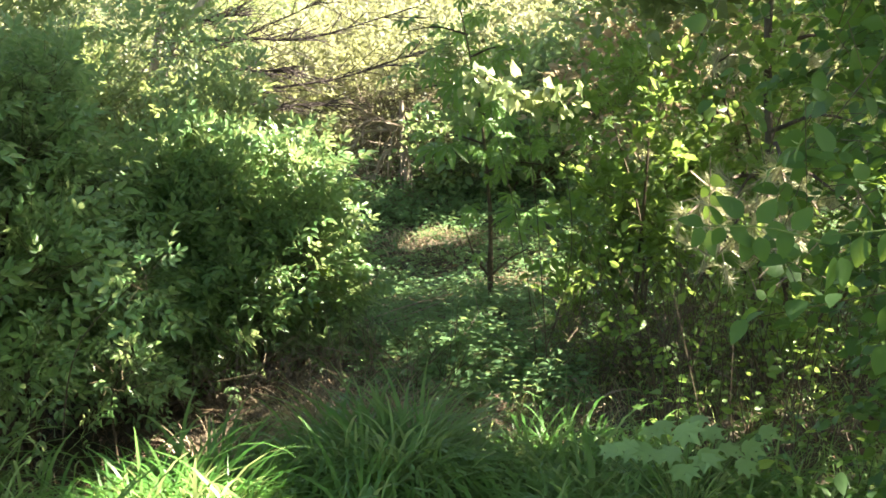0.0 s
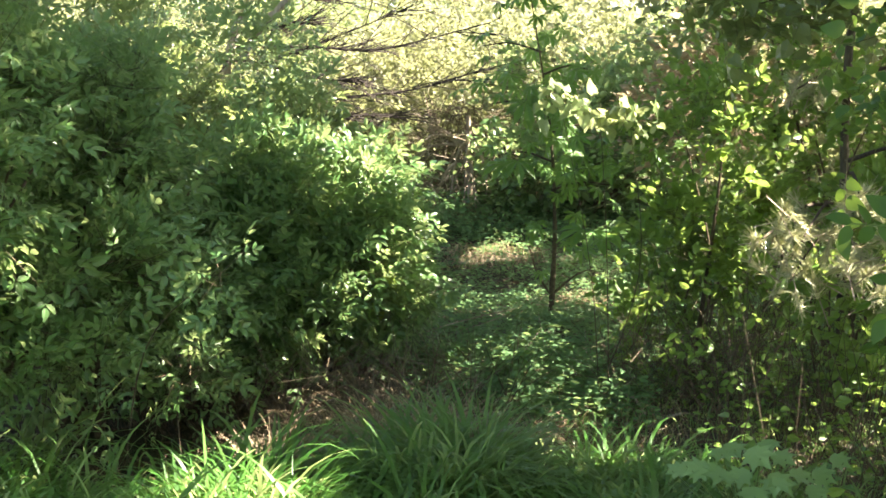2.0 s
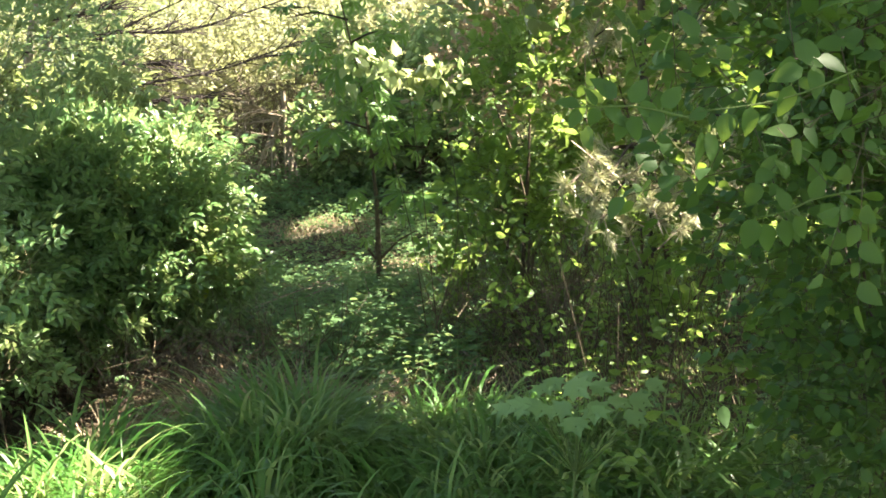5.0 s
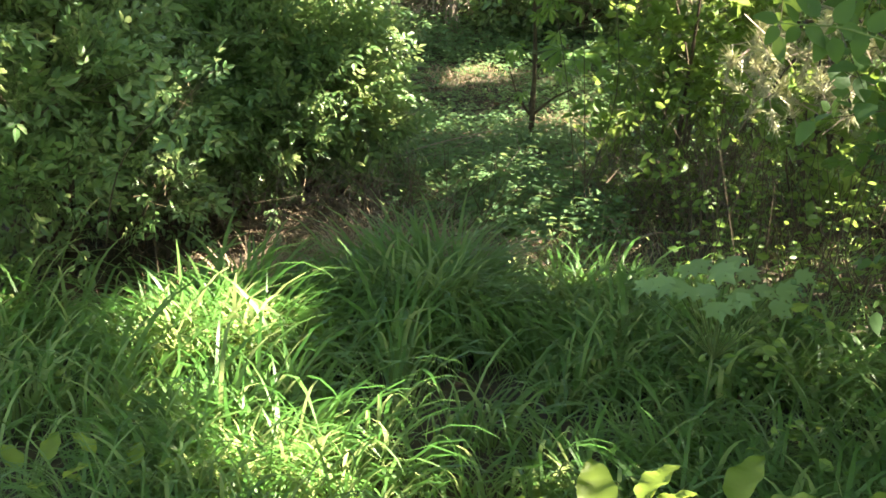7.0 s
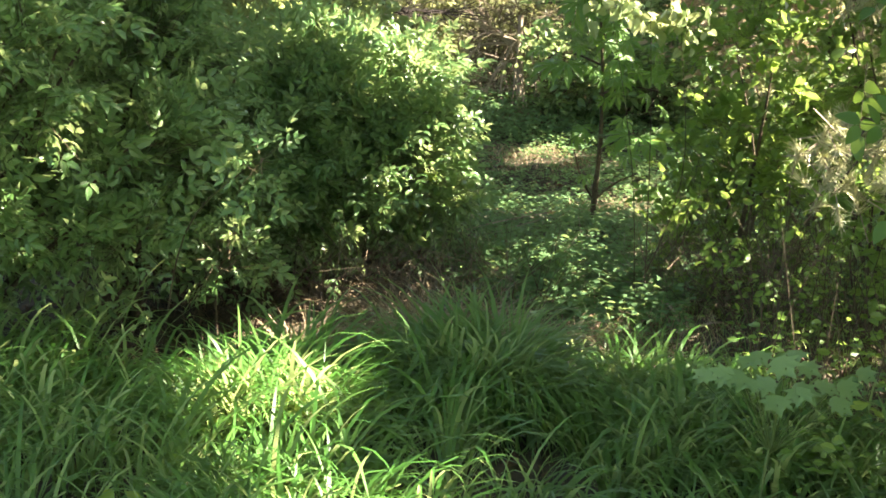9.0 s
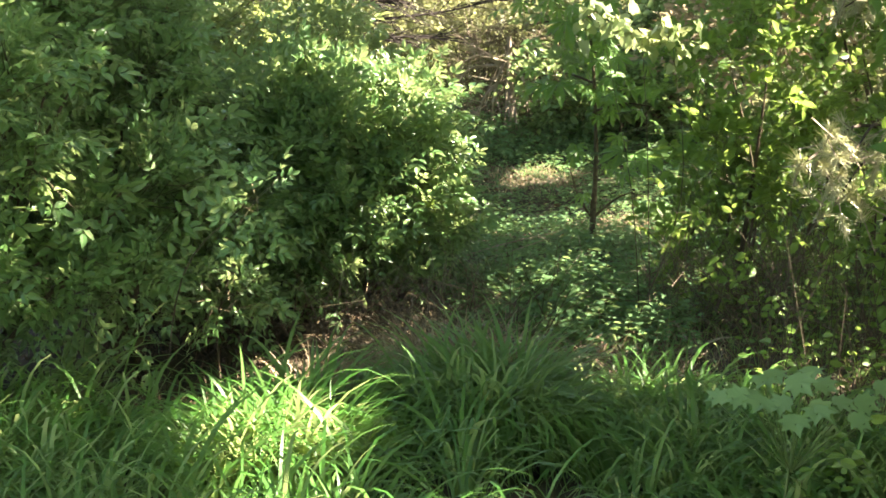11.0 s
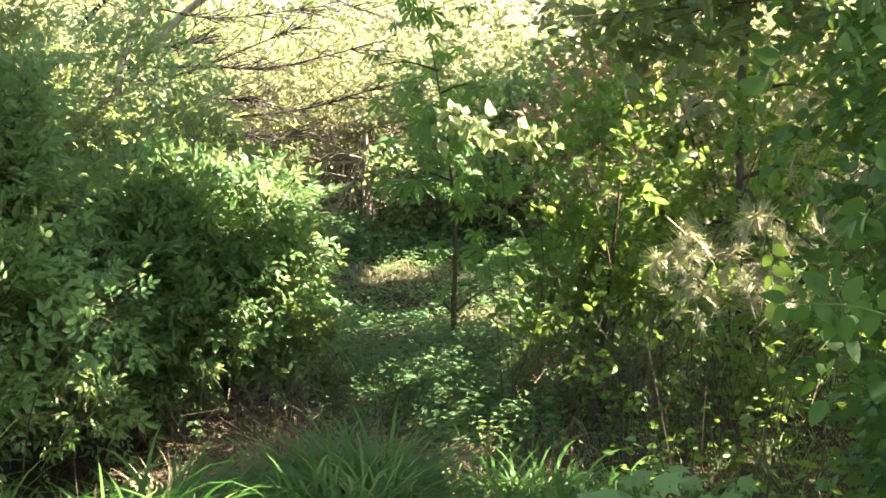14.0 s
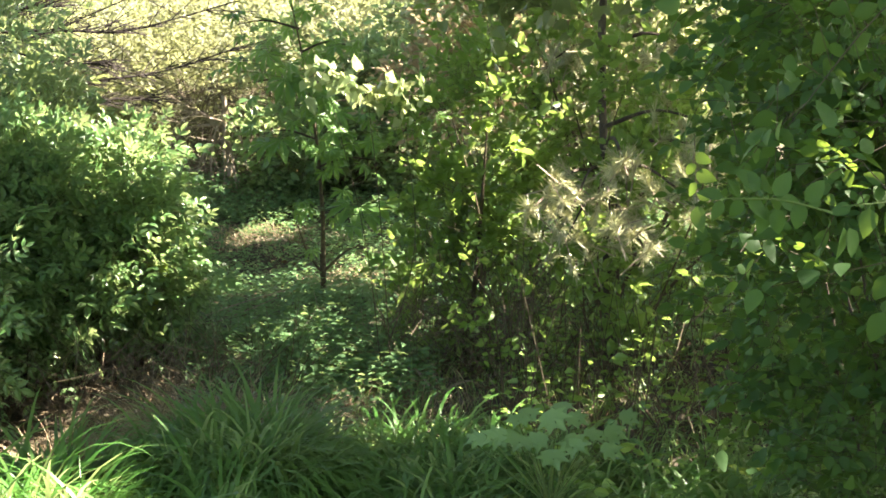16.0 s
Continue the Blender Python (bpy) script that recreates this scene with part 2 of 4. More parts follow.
def pinnate(pairs=2):
    """An elder leaf: opposite leaflets and a larger one at the tip, along a drooping stalk."""
    some = []
    for k in range(pairs):
        for side in (-1, 1):
            some.append((.30 + .32 * k / max(pairs - 1, 1), side * radians(62 - 8 * k), .36 + .03 * k))
    some.append((.74, 0, .42))
    made = []
    for foot, a, size in some:
        v = OVATE[0] * (.84, 1, 1.2) * size
        c, q = math.cos(a), math.sin(a)
        v = np.stack([v[:, 0] * c + v[:, 1] * q, -v[:, 0] * q + v[:, 1] * c + foot, v[:, 2]], -1)
        v[:, 2] -= .14 * v[:, 1] ** 2 + .10 * v[:, 0] ** 2
        made.append((v, OVATE[1]))
    return join(made)


PINNATE = pinnate()


def blades(shape, pos, along, up, size):
    """Copies of a blade at pos, pointing along, with its face towards up."""
    v, f = shape
    y = unit(along)
    x = unit(np.cross(y, up))
    z = np.cross(x, y)
    size = np.broadcast_to(np.asarray(size, float), (len(pos),))
    w = pos[:, None] + size[:, None, None] * (v[None, :, :1] * x[:, None] + v[None, :, 1:2] * y[:, None] + v[None, :, 2:] * z[:, None])
    return w.reshape(-1, 3), (f[None] + (np.arange(len(pos)) * len(v))[:, None, None]).reshape(-1, 3)


PRISM = np.array([(math.cos(a), math.sin(a)) for a in (0, 2.094, 4.189)])


def sticks(a, b, ra, rb):
    """Thin three-sided rods from a to b."""
    d = unit(b - a)
    x = unit(np.cross(d, np.where(np.abs(d[:, 2:]) > .9, [[1., 0, 0]], [[0., 0, 1]])))
    y = np.cross(d, x)
    ring = PRISM[None, :, :1] * x[:, None] + PRISM[None, :, 1:] * y[:, None]
    ra, rb = np.broadcast_to(ra, (len(a),)), np.broadcast_to(rb, (len(a),))
    v = np.concatenate([a[:, None] + ring * ra[:, None, None], b[:, None] + ring * rb[:, None, None]], 1)
    f = np.array([(0, 1, 4), (0, 4, 3), (1, 2, 5), (1, 5, 4), (2, 0, 3), (2, 3, 5)])
    return v.reshape(-1, 3), (f[None] + (np.arange(len(a)) * 6)[:, None, None]).reshape(-1, 3)


def curve_points(ctrl, steps=6):
    """A smooth line through control points."""
    p = np.asarray(ctrl, float)
    p = np.concatenate([[2 * p[0] - p[1]], p, [2 * p[-1] - p[-2]]])
    out = []
    for k in range(1, len(p) - 2):
        for t in np.linspace(0, 1, steps, endpoint=False):
            a, b, c, d = p[k - 1:k + 3]
            out.append(.5 * (2 * b + (c - a) * t + (2 * a - 5 * b + 4 * c - d) * t * t + (3 * b - a - 3 * c + d) * t ** 3))
    return np.array(out + [p[-2]])


def tube(ctrl, r0, r1, sides=8, steps=6, knobs=0.08):
    """A tapered, slightly uneven limb along a smooth line."""
    p = curve_points(ctrl, steps)
    d = unit(np.gradient(p, axis=0))
    side = np.array([1.0, 0.3, 0]) if abs(d[0][2]) > .8 else np.array([0, 0, 1.0])
    v = []
    for k, (c, t) in enumerate(zip(p, d)):
        x = unit(np.cross(t, side))
        y = np.cross(t, x)
        r = r0 + (r1 - r0) * k / (len(p) - 1)
        for s in range(sides):
            a = 2 * math.pi * s / sides
            v.append(c + r * (1 + knobs * rng.normal()) * (math.cos(a) * x + math.sin(a) * y))
    v += [p[0], p[-1]]
    f, n = [], len(p)
    for k in range(n - 1):
        for s in range(sides):
            a, b = k * sides + s, k * sides + (s + 1) % sides
            f += [(a, b, b + sides), (a, b + sides, a + sides)]
    for s in range(sides):
        f += [(n * sides, (s + 1) % sides, s), (n * sides + 1, (n - 1) * sides + s, (n - 1) * sides + (s + 1) % sides)]
    return np.array(v), np.array(f)


def in_lobes(lobes, n, inner=0.55):
    """Points in the outer part of a union of ellipsoids, shared out by their size, and the outward way there."""
    lobes = np.asarray(lobes, float)
    share = lobes[:, 3] * lobes[:, 4] + lobes[:, 3] * lobes[:, 5] + lobes[:, 4] * lobes[:, 5]
    pick = rng.choice(len(lobes), n, p=share / share.sum())
    d = unit(rng.normal(size=(n, 3)))
    r = rng.uniform(inner ** 3, 1.0, n) ** (1 / 3) * (1 + 0.17 * rng.normal(size=n))
    return lobes[pick, :3] + d * r[:, None] * lobes[pick, 3:], d


def in_clumps(lobes, clumps, each, radius):
    """Shoots in bunches on the outer part of the lobes, with room between the bunches."""
    c, d = in_lobes(lobes, clumps, .8)
    c, d = np.repeat(c, each, 0), np.repeat(d, each, 0)
    out = unit(rng.normal(size=c.shape) + 1.0 * d + (0, 0, .25))
    reach = np.repeat(radius * rng.uniform(.6, 1.35, clumps), each) * rng.uniform(.2, 1, len(c))
    return c - d * radius * .4 + out * reach[:, None], out


def sprays(at, out, shape, leaves, length, size, lift=0.35, flat=0.7, vary=0.3, spread=0.95, droop=0.08, hug=0.0):
    """Leafy twigs: leaves stand in turn on both sides of each twig. Returns leaves, twigs."""
    n = len(at)
    d = unit(out + 0.55 * rng.normal(size=(n, 3)) + (0, 0, lift))
    tl = length * rng.uniform(.6, 1.3, n)
    up = unit(np.array([0, 0, 1.0]) * flat + hug * out + (1 - flat) * rng.normal(size=(n, 3)) + 0.25 * rng.normal(size=(n, 3)))
    side = unit(np.cross(d, up))
    up = np.cross(side, d)
    k = np.arange(leaves)
    along = (k + 1) / leaves
    pos = at[:, None] + d[:, None] * (tl[:, None] * along)[..., None]
    pos[..., 2] -= (0.25 * tl[:, None] * along ** 2)
    sgn = np.where(k % 2, 1.0, -1.0)
    last = (k == leaves - 1)[None, :, None]
    way = d[:, None] * 0.6 + spread * side[:, None] * sgn[None, :, None] * np.where(last, 0.1, 1.0)
    way = way + 0.25 * rng.normal(size=way.shape) - np.array([0, 0, droop])
    face = up[:, None] + 0.33 * rng.normal(size=way.shape)
    s = size * (1 + vary * rng.normal(size=(n, leaves))).clip(.35, 1.8)
    lv = blades(shape, pos.reshape(-1, 3), way.reshape(-1, 3), face.reshape(-1, 3), s.ravel())
    end = at + d * tl[:, None]
    end[:, 2] -= 0.25 * tl
    return lv, sticks(at - d * 0.3 * tl[:, None], end, 0.012 * size + .0004, 0.006 * size + .0002)


# Gaps cut through crowns and saplings so that sun falls on chosen spots: where the beam lands, and its radius.
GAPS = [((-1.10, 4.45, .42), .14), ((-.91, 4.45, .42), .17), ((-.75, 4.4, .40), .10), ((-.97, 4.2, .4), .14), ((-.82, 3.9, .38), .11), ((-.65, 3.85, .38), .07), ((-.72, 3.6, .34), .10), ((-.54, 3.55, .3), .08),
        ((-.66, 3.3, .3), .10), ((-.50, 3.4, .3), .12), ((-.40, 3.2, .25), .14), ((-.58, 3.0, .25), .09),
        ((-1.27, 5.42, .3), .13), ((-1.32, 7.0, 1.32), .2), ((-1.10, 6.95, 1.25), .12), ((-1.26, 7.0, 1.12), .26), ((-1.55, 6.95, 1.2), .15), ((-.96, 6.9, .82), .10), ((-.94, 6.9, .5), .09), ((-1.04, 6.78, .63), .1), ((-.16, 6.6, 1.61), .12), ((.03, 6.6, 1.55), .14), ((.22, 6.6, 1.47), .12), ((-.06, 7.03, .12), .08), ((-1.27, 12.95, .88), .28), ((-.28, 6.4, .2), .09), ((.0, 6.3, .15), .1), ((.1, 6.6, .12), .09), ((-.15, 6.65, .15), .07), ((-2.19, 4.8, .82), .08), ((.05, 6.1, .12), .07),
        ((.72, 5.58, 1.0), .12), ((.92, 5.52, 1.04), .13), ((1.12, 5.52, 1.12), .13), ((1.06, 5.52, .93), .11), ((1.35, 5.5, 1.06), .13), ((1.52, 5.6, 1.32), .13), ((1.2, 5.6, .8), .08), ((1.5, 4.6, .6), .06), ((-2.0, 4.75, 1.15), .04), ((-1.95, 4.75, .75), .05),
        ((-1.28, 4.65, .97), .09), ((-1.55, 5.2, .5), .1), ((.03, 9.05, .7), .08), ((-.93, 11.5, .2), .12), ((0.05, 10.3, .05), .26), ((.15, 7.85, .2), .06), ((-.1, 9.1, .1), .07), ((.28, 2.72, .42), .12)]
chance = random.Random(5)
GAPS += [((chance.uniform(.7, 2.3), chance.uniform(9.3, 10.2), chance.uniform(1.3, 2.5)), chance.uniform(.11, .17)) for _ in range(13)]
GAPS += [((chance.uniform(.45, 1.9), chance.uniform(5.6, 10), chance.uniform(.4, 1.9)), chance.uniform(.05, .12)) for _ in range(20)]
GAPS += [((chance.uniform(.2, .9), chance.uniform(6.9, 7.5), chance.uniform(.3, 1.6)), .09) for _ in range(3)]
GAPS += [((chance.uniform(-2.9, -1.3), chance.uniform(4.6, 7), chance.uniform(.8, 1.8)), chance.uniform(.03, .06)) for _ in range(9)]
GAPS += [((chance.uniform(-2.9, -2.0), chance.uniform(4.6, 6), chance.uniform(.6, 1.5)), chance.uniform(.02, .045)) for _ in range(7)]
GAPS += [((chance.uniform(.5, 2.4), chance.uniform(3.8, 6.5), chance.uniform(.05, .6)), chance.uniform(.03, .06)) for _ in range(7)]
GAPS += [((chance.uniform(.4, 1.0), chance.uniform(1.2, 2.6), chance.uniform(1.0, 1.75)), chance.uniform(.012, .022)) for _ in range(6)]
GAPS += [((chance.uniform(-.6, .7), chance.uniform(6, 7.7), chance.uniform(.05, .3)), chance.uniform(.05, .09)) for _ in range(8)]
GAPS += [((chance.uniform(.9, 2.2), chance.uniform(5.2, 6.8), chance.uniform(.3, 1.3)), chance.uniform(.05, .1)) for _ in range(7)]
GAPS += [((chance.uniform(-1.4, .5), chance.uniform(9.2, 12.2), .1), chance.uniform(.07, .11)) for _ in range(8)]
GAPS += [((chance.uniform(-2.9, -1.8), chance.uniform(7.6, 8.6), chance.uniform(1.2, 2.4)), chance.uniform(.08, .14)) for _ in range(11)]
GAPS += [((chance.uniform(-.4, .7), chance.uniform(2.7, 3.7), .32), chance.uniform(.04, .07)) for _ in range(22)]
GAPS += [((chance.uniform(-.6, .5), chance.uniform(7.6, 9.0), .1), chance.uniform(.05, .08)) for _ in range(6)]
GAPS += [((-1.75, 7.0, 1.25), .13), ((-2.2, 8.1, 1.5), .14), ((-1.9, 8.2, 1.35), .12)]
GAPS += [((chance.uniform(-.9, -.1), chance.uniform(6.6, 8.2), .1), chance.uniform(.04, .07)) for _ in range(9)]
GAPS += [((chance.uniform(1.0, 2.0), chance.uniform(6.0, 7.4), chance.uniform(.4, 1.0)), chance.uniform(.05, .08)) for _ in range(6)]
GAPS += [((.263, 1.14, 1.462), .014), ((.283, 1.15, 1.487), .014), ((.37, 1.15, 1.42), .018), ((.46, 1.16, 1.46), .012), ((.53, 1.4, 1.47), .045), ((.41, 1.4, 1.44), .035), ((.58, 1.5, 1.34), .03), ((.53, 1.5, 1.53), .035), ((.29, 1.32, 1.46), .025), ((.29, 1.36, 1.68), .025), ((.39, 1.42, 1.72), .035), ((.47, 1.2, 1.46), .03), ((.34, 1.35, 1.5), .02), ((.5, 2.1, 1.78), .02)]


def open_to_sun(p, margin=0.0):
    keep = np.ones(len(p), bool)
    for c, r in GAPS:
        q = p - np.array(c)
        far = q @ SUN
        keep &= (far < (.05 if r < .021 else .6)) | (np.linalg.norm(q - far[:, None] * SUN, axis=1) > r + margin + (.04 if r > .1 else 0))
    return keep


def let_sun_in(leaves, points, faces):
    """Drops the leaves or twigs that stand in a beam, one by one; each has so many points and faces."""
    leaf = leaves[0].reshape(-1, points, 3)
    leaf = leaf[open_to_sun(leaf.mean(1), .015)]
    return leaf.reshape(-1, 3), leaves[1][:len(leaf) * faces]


# ---- ground ----
def ground_z(x, y):
    x, y = np.asarray(x, float), np.asarray(y, float)
    rise = 0.19 * np.clip(y - 10.5, 0, 3.5) + 0.075 * np.clip(y - 14, 0, 60)
    ditch = -0.22 * np.exp(-((y - 6.15 - 0.25 * x) / 0.38) ** 2) / (1 + np.exp((x + 0.9) * 5))
    bank = 0.10 * np.exp(-((y - 7.1 - 0.15 * x) / 0.4) ** 2) / (1 + np.exp((x + 0.3) * 4))
    rough = 0.035 * np.sin(1.7 * x + .6) * np.sin(1.3 * y + 1) + 0.02 * np.sin(4.1 * x + 2) * np.sin(3.7 * y)
    return rise + ditch + bank + rough


def build_ground():
    ax = np.concatenate([-np.geomspace(400, 7, 26), np.linspace(-6.8, 6.8, 110), np.geomspace(7, 400, 26)])
    ay = np.concatenate([-np.geomspace(400, 1.2, 22), np.linspace(-1, 18, 150), np.geomspace(18.4, 600, 34)])
    gx, gy = np.meshgrid(ax, ay)
    z = ground_z(gx, gy) + 0.012 * rng.normal(size=gx.shape) * (np.abs(gx) < 7)
    v = np.stack([gx, gy, z], -1).reshape(-1, 3)
    w = len(ax)
    a = (np.arange(len(ay) - 1)[:, None] * w + np.arange(w - 1)).ravel()
    ob = new("ground", mesh_of("ground", v, np.stack([a, a + 1, a + w + 1, a + w], -1), SOIL))
    ob.data.shade_smooth()
    tagged(ob, "dark brown woodland soil sloping up to a wooded bank", "ground", kind="structure")


def turf_over_soil():
    """The soil is grown over with short turf outside the wood and on the bank."""
    n, l = SOIL.node_tree.nodes, SOIL.node_tree.links
    geo, cut_xyz, noi = n.new("ShaderNodeNewGeometry"), n.new("ShaderNodeSeparateXYZ"), n.new("ShaderNodeTexNoise")
    noi.inputs["Scale"].default_value, noi.inputs["Detail"].default_value = 1.3, 6
    l.new(geo.outputs["Position"], cut_xyz.inputs[0])
    l.new(geo.outputs["Position"], noi.inputs["Vector"])
    near, far, both = (n.new("ShaderNodeMath") for _ in range(3))
    near.operation, far.operation, both.operation = "LESS_THAN", "GREATER_THAN", "MAXIMUM"
    shift = n.new("ShaderNodeMath")
    shift.operation = "MULTIPLY_ADD"
    shift.inputs[1].default_value = 2.0
    l.new(noi.outputs["Fac"], shift.inputs[0])
    l.new(cut_xyz.outputs["Y"], shift.inputs[2])
    l.new(shift.outputs[0], near.inputs[0])
    l.new(shift.outputs[0], far.inputs[0])
    near.inputs[1].default_value, far.inputs[1].default_value = 3.2, 15.5
    l.new(near.outputs[0], both.inputs[0])
    l.new(far.outputs[0], both.inputs[1])
    green = ramp_node(n, [(0.03, 0.055, 0.014), (0.05, 0.085, 0.02), (0.09, 0.10, 0.035)])
    fine = n.new("ShaderNodeTexNoise")
    fine.inputs["Scale"].default_value, fine.inputs["Detail"].default_value = 22, 8
    l.new(geo.outputs["Position"], fine.inputs["Vector"])
    l.new(fine.outputs["Fac"], green.inputs["Fac"])
    blend = n.new("ShaderNodeMix")
    blend.data_type = "RGBA"
    shader = next(q for q in n if q.type == "BSDF_PRINCIPLED")
    l.new(both.outputs[0], blend.inputs["Factor"])
    l.new(shader.inputs["Base Color"].links[0].from_socket, blend.inputs[6])
    l.new(green.outputs[0], blend.inputs[7])
    l.new(blend.outputs[2], shader.inputs["Base Color"])


build_ground()
turf_over_soil()


# ---- grass ----
def grass_blades(x, y, length, width, lean=0.5, facing=None):
    """Blades that rise, then bend over towards their tips. facing: the way each one leans, in radians."""
    n = len(x)
    base = np.stack([x, y, ground_z(x, y) - 0.01], -1)
    a = rng.uniform(0, 2 * math.pi, n) if facing is None else facing
    out = np.stack([np.cos(a), np.sin(a), 0 * a], -1)
    tw = rng.uniform(-.8, .8, n)
    side = unit(np.stack([-np.sin(a), np.cos(a), 0 * a], -1) * np.cos(tw)[:, None] + out * np.sin(tw)[:, None])
    bend = lean * (.30 + rng.gamma(2.0, .40, n))
    t = np.array([0, .2, .38, .54, .68, .80, .91, 1.0])
    wide = np.array([.75, .95, 1, .95, .82, .62, .36, 0.04])
    ang = rng.uniform(.03, .42, n)[:, None] + np.minimum(bend[:, None] * t[None] ** 2.0 * 3.0, 2.3)
    seg = np.diff(t, prepend=0)[None] * length[:, None]
    h = np.cumsum(np.sin(ang) * seg, 1)
    v = np.cumsum(np.cos(ang) * seg, 1)
    mid = base[:, None] + out[:, None] * h[..., None] + np.array([0, 0, 1.0]) * v[..., None]
    off = side[:, None] * (width[:, None] * wide)[..., None] * .5
    verts = np.stack([mid - off, mid + off], 2).reshape(-1, 3)
    k = np.arange(7)[:, None] * 2
    f = np.concatenate([k + (0, 1, 3), k + (0, 3, 2)])
    return verts, (f[None] + (np.arange(n) * 16)[:, None, None]).reshape(-1, 3)


def in_tufts(x, y, blades_each, radius=.045):
    """Blades sprout in tufts from these feet and lean outwards, most of them with their neighbours."""
    n = len(x)
    a = rng.uniform(0, 2 * math.pi, (n, blades_each))
    r = radius * rng.uniform(0, 1, a.shape) ** .5
    bias = .9 * np.sin(1.9 * x + .7 * y) + 1.3 * np.sin(1.1 * y - .6 * x + 2) - 1.2
    fx, fy = np.cos(a) + .8 * np.cos(bias)[:, None], np.sin(a) + .8 * np.sin(bias)[:, None]
    facing = np.arctan2(fy, fx) + .35 * rng.normal(size=a.shape)
    return (x[:, None] + r * np.cos(a)).ravel(), (y[:, None] + r * np.sin(a)).ravel(), facing.ravel()


def patch(n, box, keep=None):
    x, y = rng.uniform(box[0], box[1], n), rng.uniform(box[2], box[3], n)
    if keep is not None:
        k = keep(x, y)
        x, y = x[k], y[k]
    return x, y


def meadow_edge(x, y):
    """Where the tall grass grows: up to the ditch, thinner towards the wood and on the trodden strip."""
    limit = np.where(x < -0.8, 4.8 + 0.05 * (x + .8), 5.3 - .35 * np.clip(x - .1, 0, 3))
    bare = np.exp(-(((x + .02 * y + .1) / .19) ** 2)) * (y > 3.9)
    clump = .5 + .5 * np.sin(3.1 * x + 1.3 * y) * np.sin(2.3 * y - 1.1 * x + 1)
    return (y < limit + .15 * np.sin(5 * x)) & (rng.uniform(size=len(x)) < (.45 + .55 * clump) * (1 - .85 * bare))


x, y = patch(1150, (-3.4, 2.4, 1.9, 5.8), meadow_edge)
x, y, facing = in_tufts(x, y, 16)
tall = np.where(x < -.35, 1.25, .92) * (1 + .12 * np.sin(2.2 * x + y)) * np.clip(.5 + (y - 2.2) * .32, .5, 1)
single("meadow_grass", grass_blades(x, y, tall * rng.uniform(.24, .54, len(x)), rng.uniform(.008, .019, len(x)) * np.clip(.4 + (y - 2.2) * .3, .4, 1), .9, facing), GRASS,
       "lush green long grass at the edge of the wood", "grass", kind="stuff")
x, y = patch(5000, (-4, 4, -3, 2.1))
single("trodden_grass", grass_blades(x, y, rng.uniform(.1, .3, len(x)), rng.uniform(.004, .009, len(x)), .7), GRASS,
       "short green grass underfoot beside the wood", "grass", kind="stuff")


def tussock(cx, cy, radius, n, height, label, mat=GRASS, wide=.018):
    ob = thing("grass_tussock", (cx, cy, float(ground_z(cx, cy))), label, "grass", "tussocks of tall grass")
    bunches = max(4, int(radius * 22))
    for k in range(bunches):
        q, b = radius * .8 * math.sqrt((k + .5) / bunches), 2.4 * k
        m = int(n * .75) // bunches
        r, a = radius * .3 * rng.uniform(0, 1, m) ** .6, rng.uniform(0, 2 * math.pi, m)
        h = height * rng.uniform(.6, 1.1, m) * (1 - .35 * (q / radius) ** 2)
        facing = np.arctan2(np.sin(a) + .5 * math.sin(b), np.cos(a) + .5 * math.cos(b)) + .6 * rng.normal(size=m)
        part("tuft", grass_blades(cx + q * math.cos(b) + r * np.cos(a), cy + q * math.sin(b) + r * np.sin(a), h, rng.uniform(wide * .4, wide, m), .85, facing), mat, ob, kind="stuff")


tussock(-.46, 4.9, .29, 2000, .66, "dense dark green tussock of tall grass in shade")
tussock(-1.12, 4.4, .40, 2700, .53, "sunlit tussock of long arching grass")
tussock(-2.1, 4.1, .5, 1100, .48, "shaded tussock of long grass beside the shrubs")
tussock(-.8, 3.5, .40, 1700, .38, "sunlit low tussock of arching grass")
tussock(.55, 3.3, .5, 900, .42, "green tussock of soft long grass")
tussock(1.05, 3.35, .4, 600, .40, "low tussock of grass under the saplings")
tussock(.12, 5.05, .32, 650, .40, "dark green tussock of grass beside the herbs")
tussock(.5, 4.75, .38, 750, .38, "loose dark tussock of grass in shade")
tussock(.9, 4.4, .35, 520, .36, "thin tussock of shaded grass behind the seedling")
tussock(.22, 4.5, .3, 560, .44, "small tussock of grass beside the trodden strip")
tussock(-1.27, 5.42, .15, 700, .42, "dry straw-coloured tussock lit by sun at the ditch", DRY_GRASS, .008)

x, y = patch(7000, (-2.4, .2, 5.2, 7.7))
single("dry_grass_mat", grass_blades(x, y, rng.uniform(.08, .3, len(x)), rng.uniform(.002, .005, len(x)), 1.1), DRY_MAT,
       "withered brown grass matted along the ditch bank", "dry grass", kind="stuff")

a, q = rng.uniform(0, 2 * math.pi, 5200), rng.uniform(0, 1, 5200) ** .5
x, y = -.86 + .50 * q * np.cos(a), 5.72 + .26 * q * np.sin(a)
single("dry_grass_mound", grass_blades(x, y, (.70 - .32 * q) * rng.uniform(.5, 1.1, len(x)), rng.uniform(.002, .005, len(x)), 1.0), DRY_GRASS,
       "mound of brown withered grass heaped beside the ditch", "dry grass", kind="stuff")

x, y = patch(5200, (-.7, 2.8, 4.9, 8.2), lambda x, y: rng.uniform(size=len(x)) < .3 + .7 * (.5 + .5 * np.sin(4 * x + 2 * y) * np.sin(3 * y - 2 * x)))
single("wood_grass", grass_blades(x, y, rng.uniform(.08, .32, len(x)), rng.uniform(.003, .008, len(x)), .9), GRASS,
       "thin blades of grass between herbs and twigs", "grass", kind="stuff")


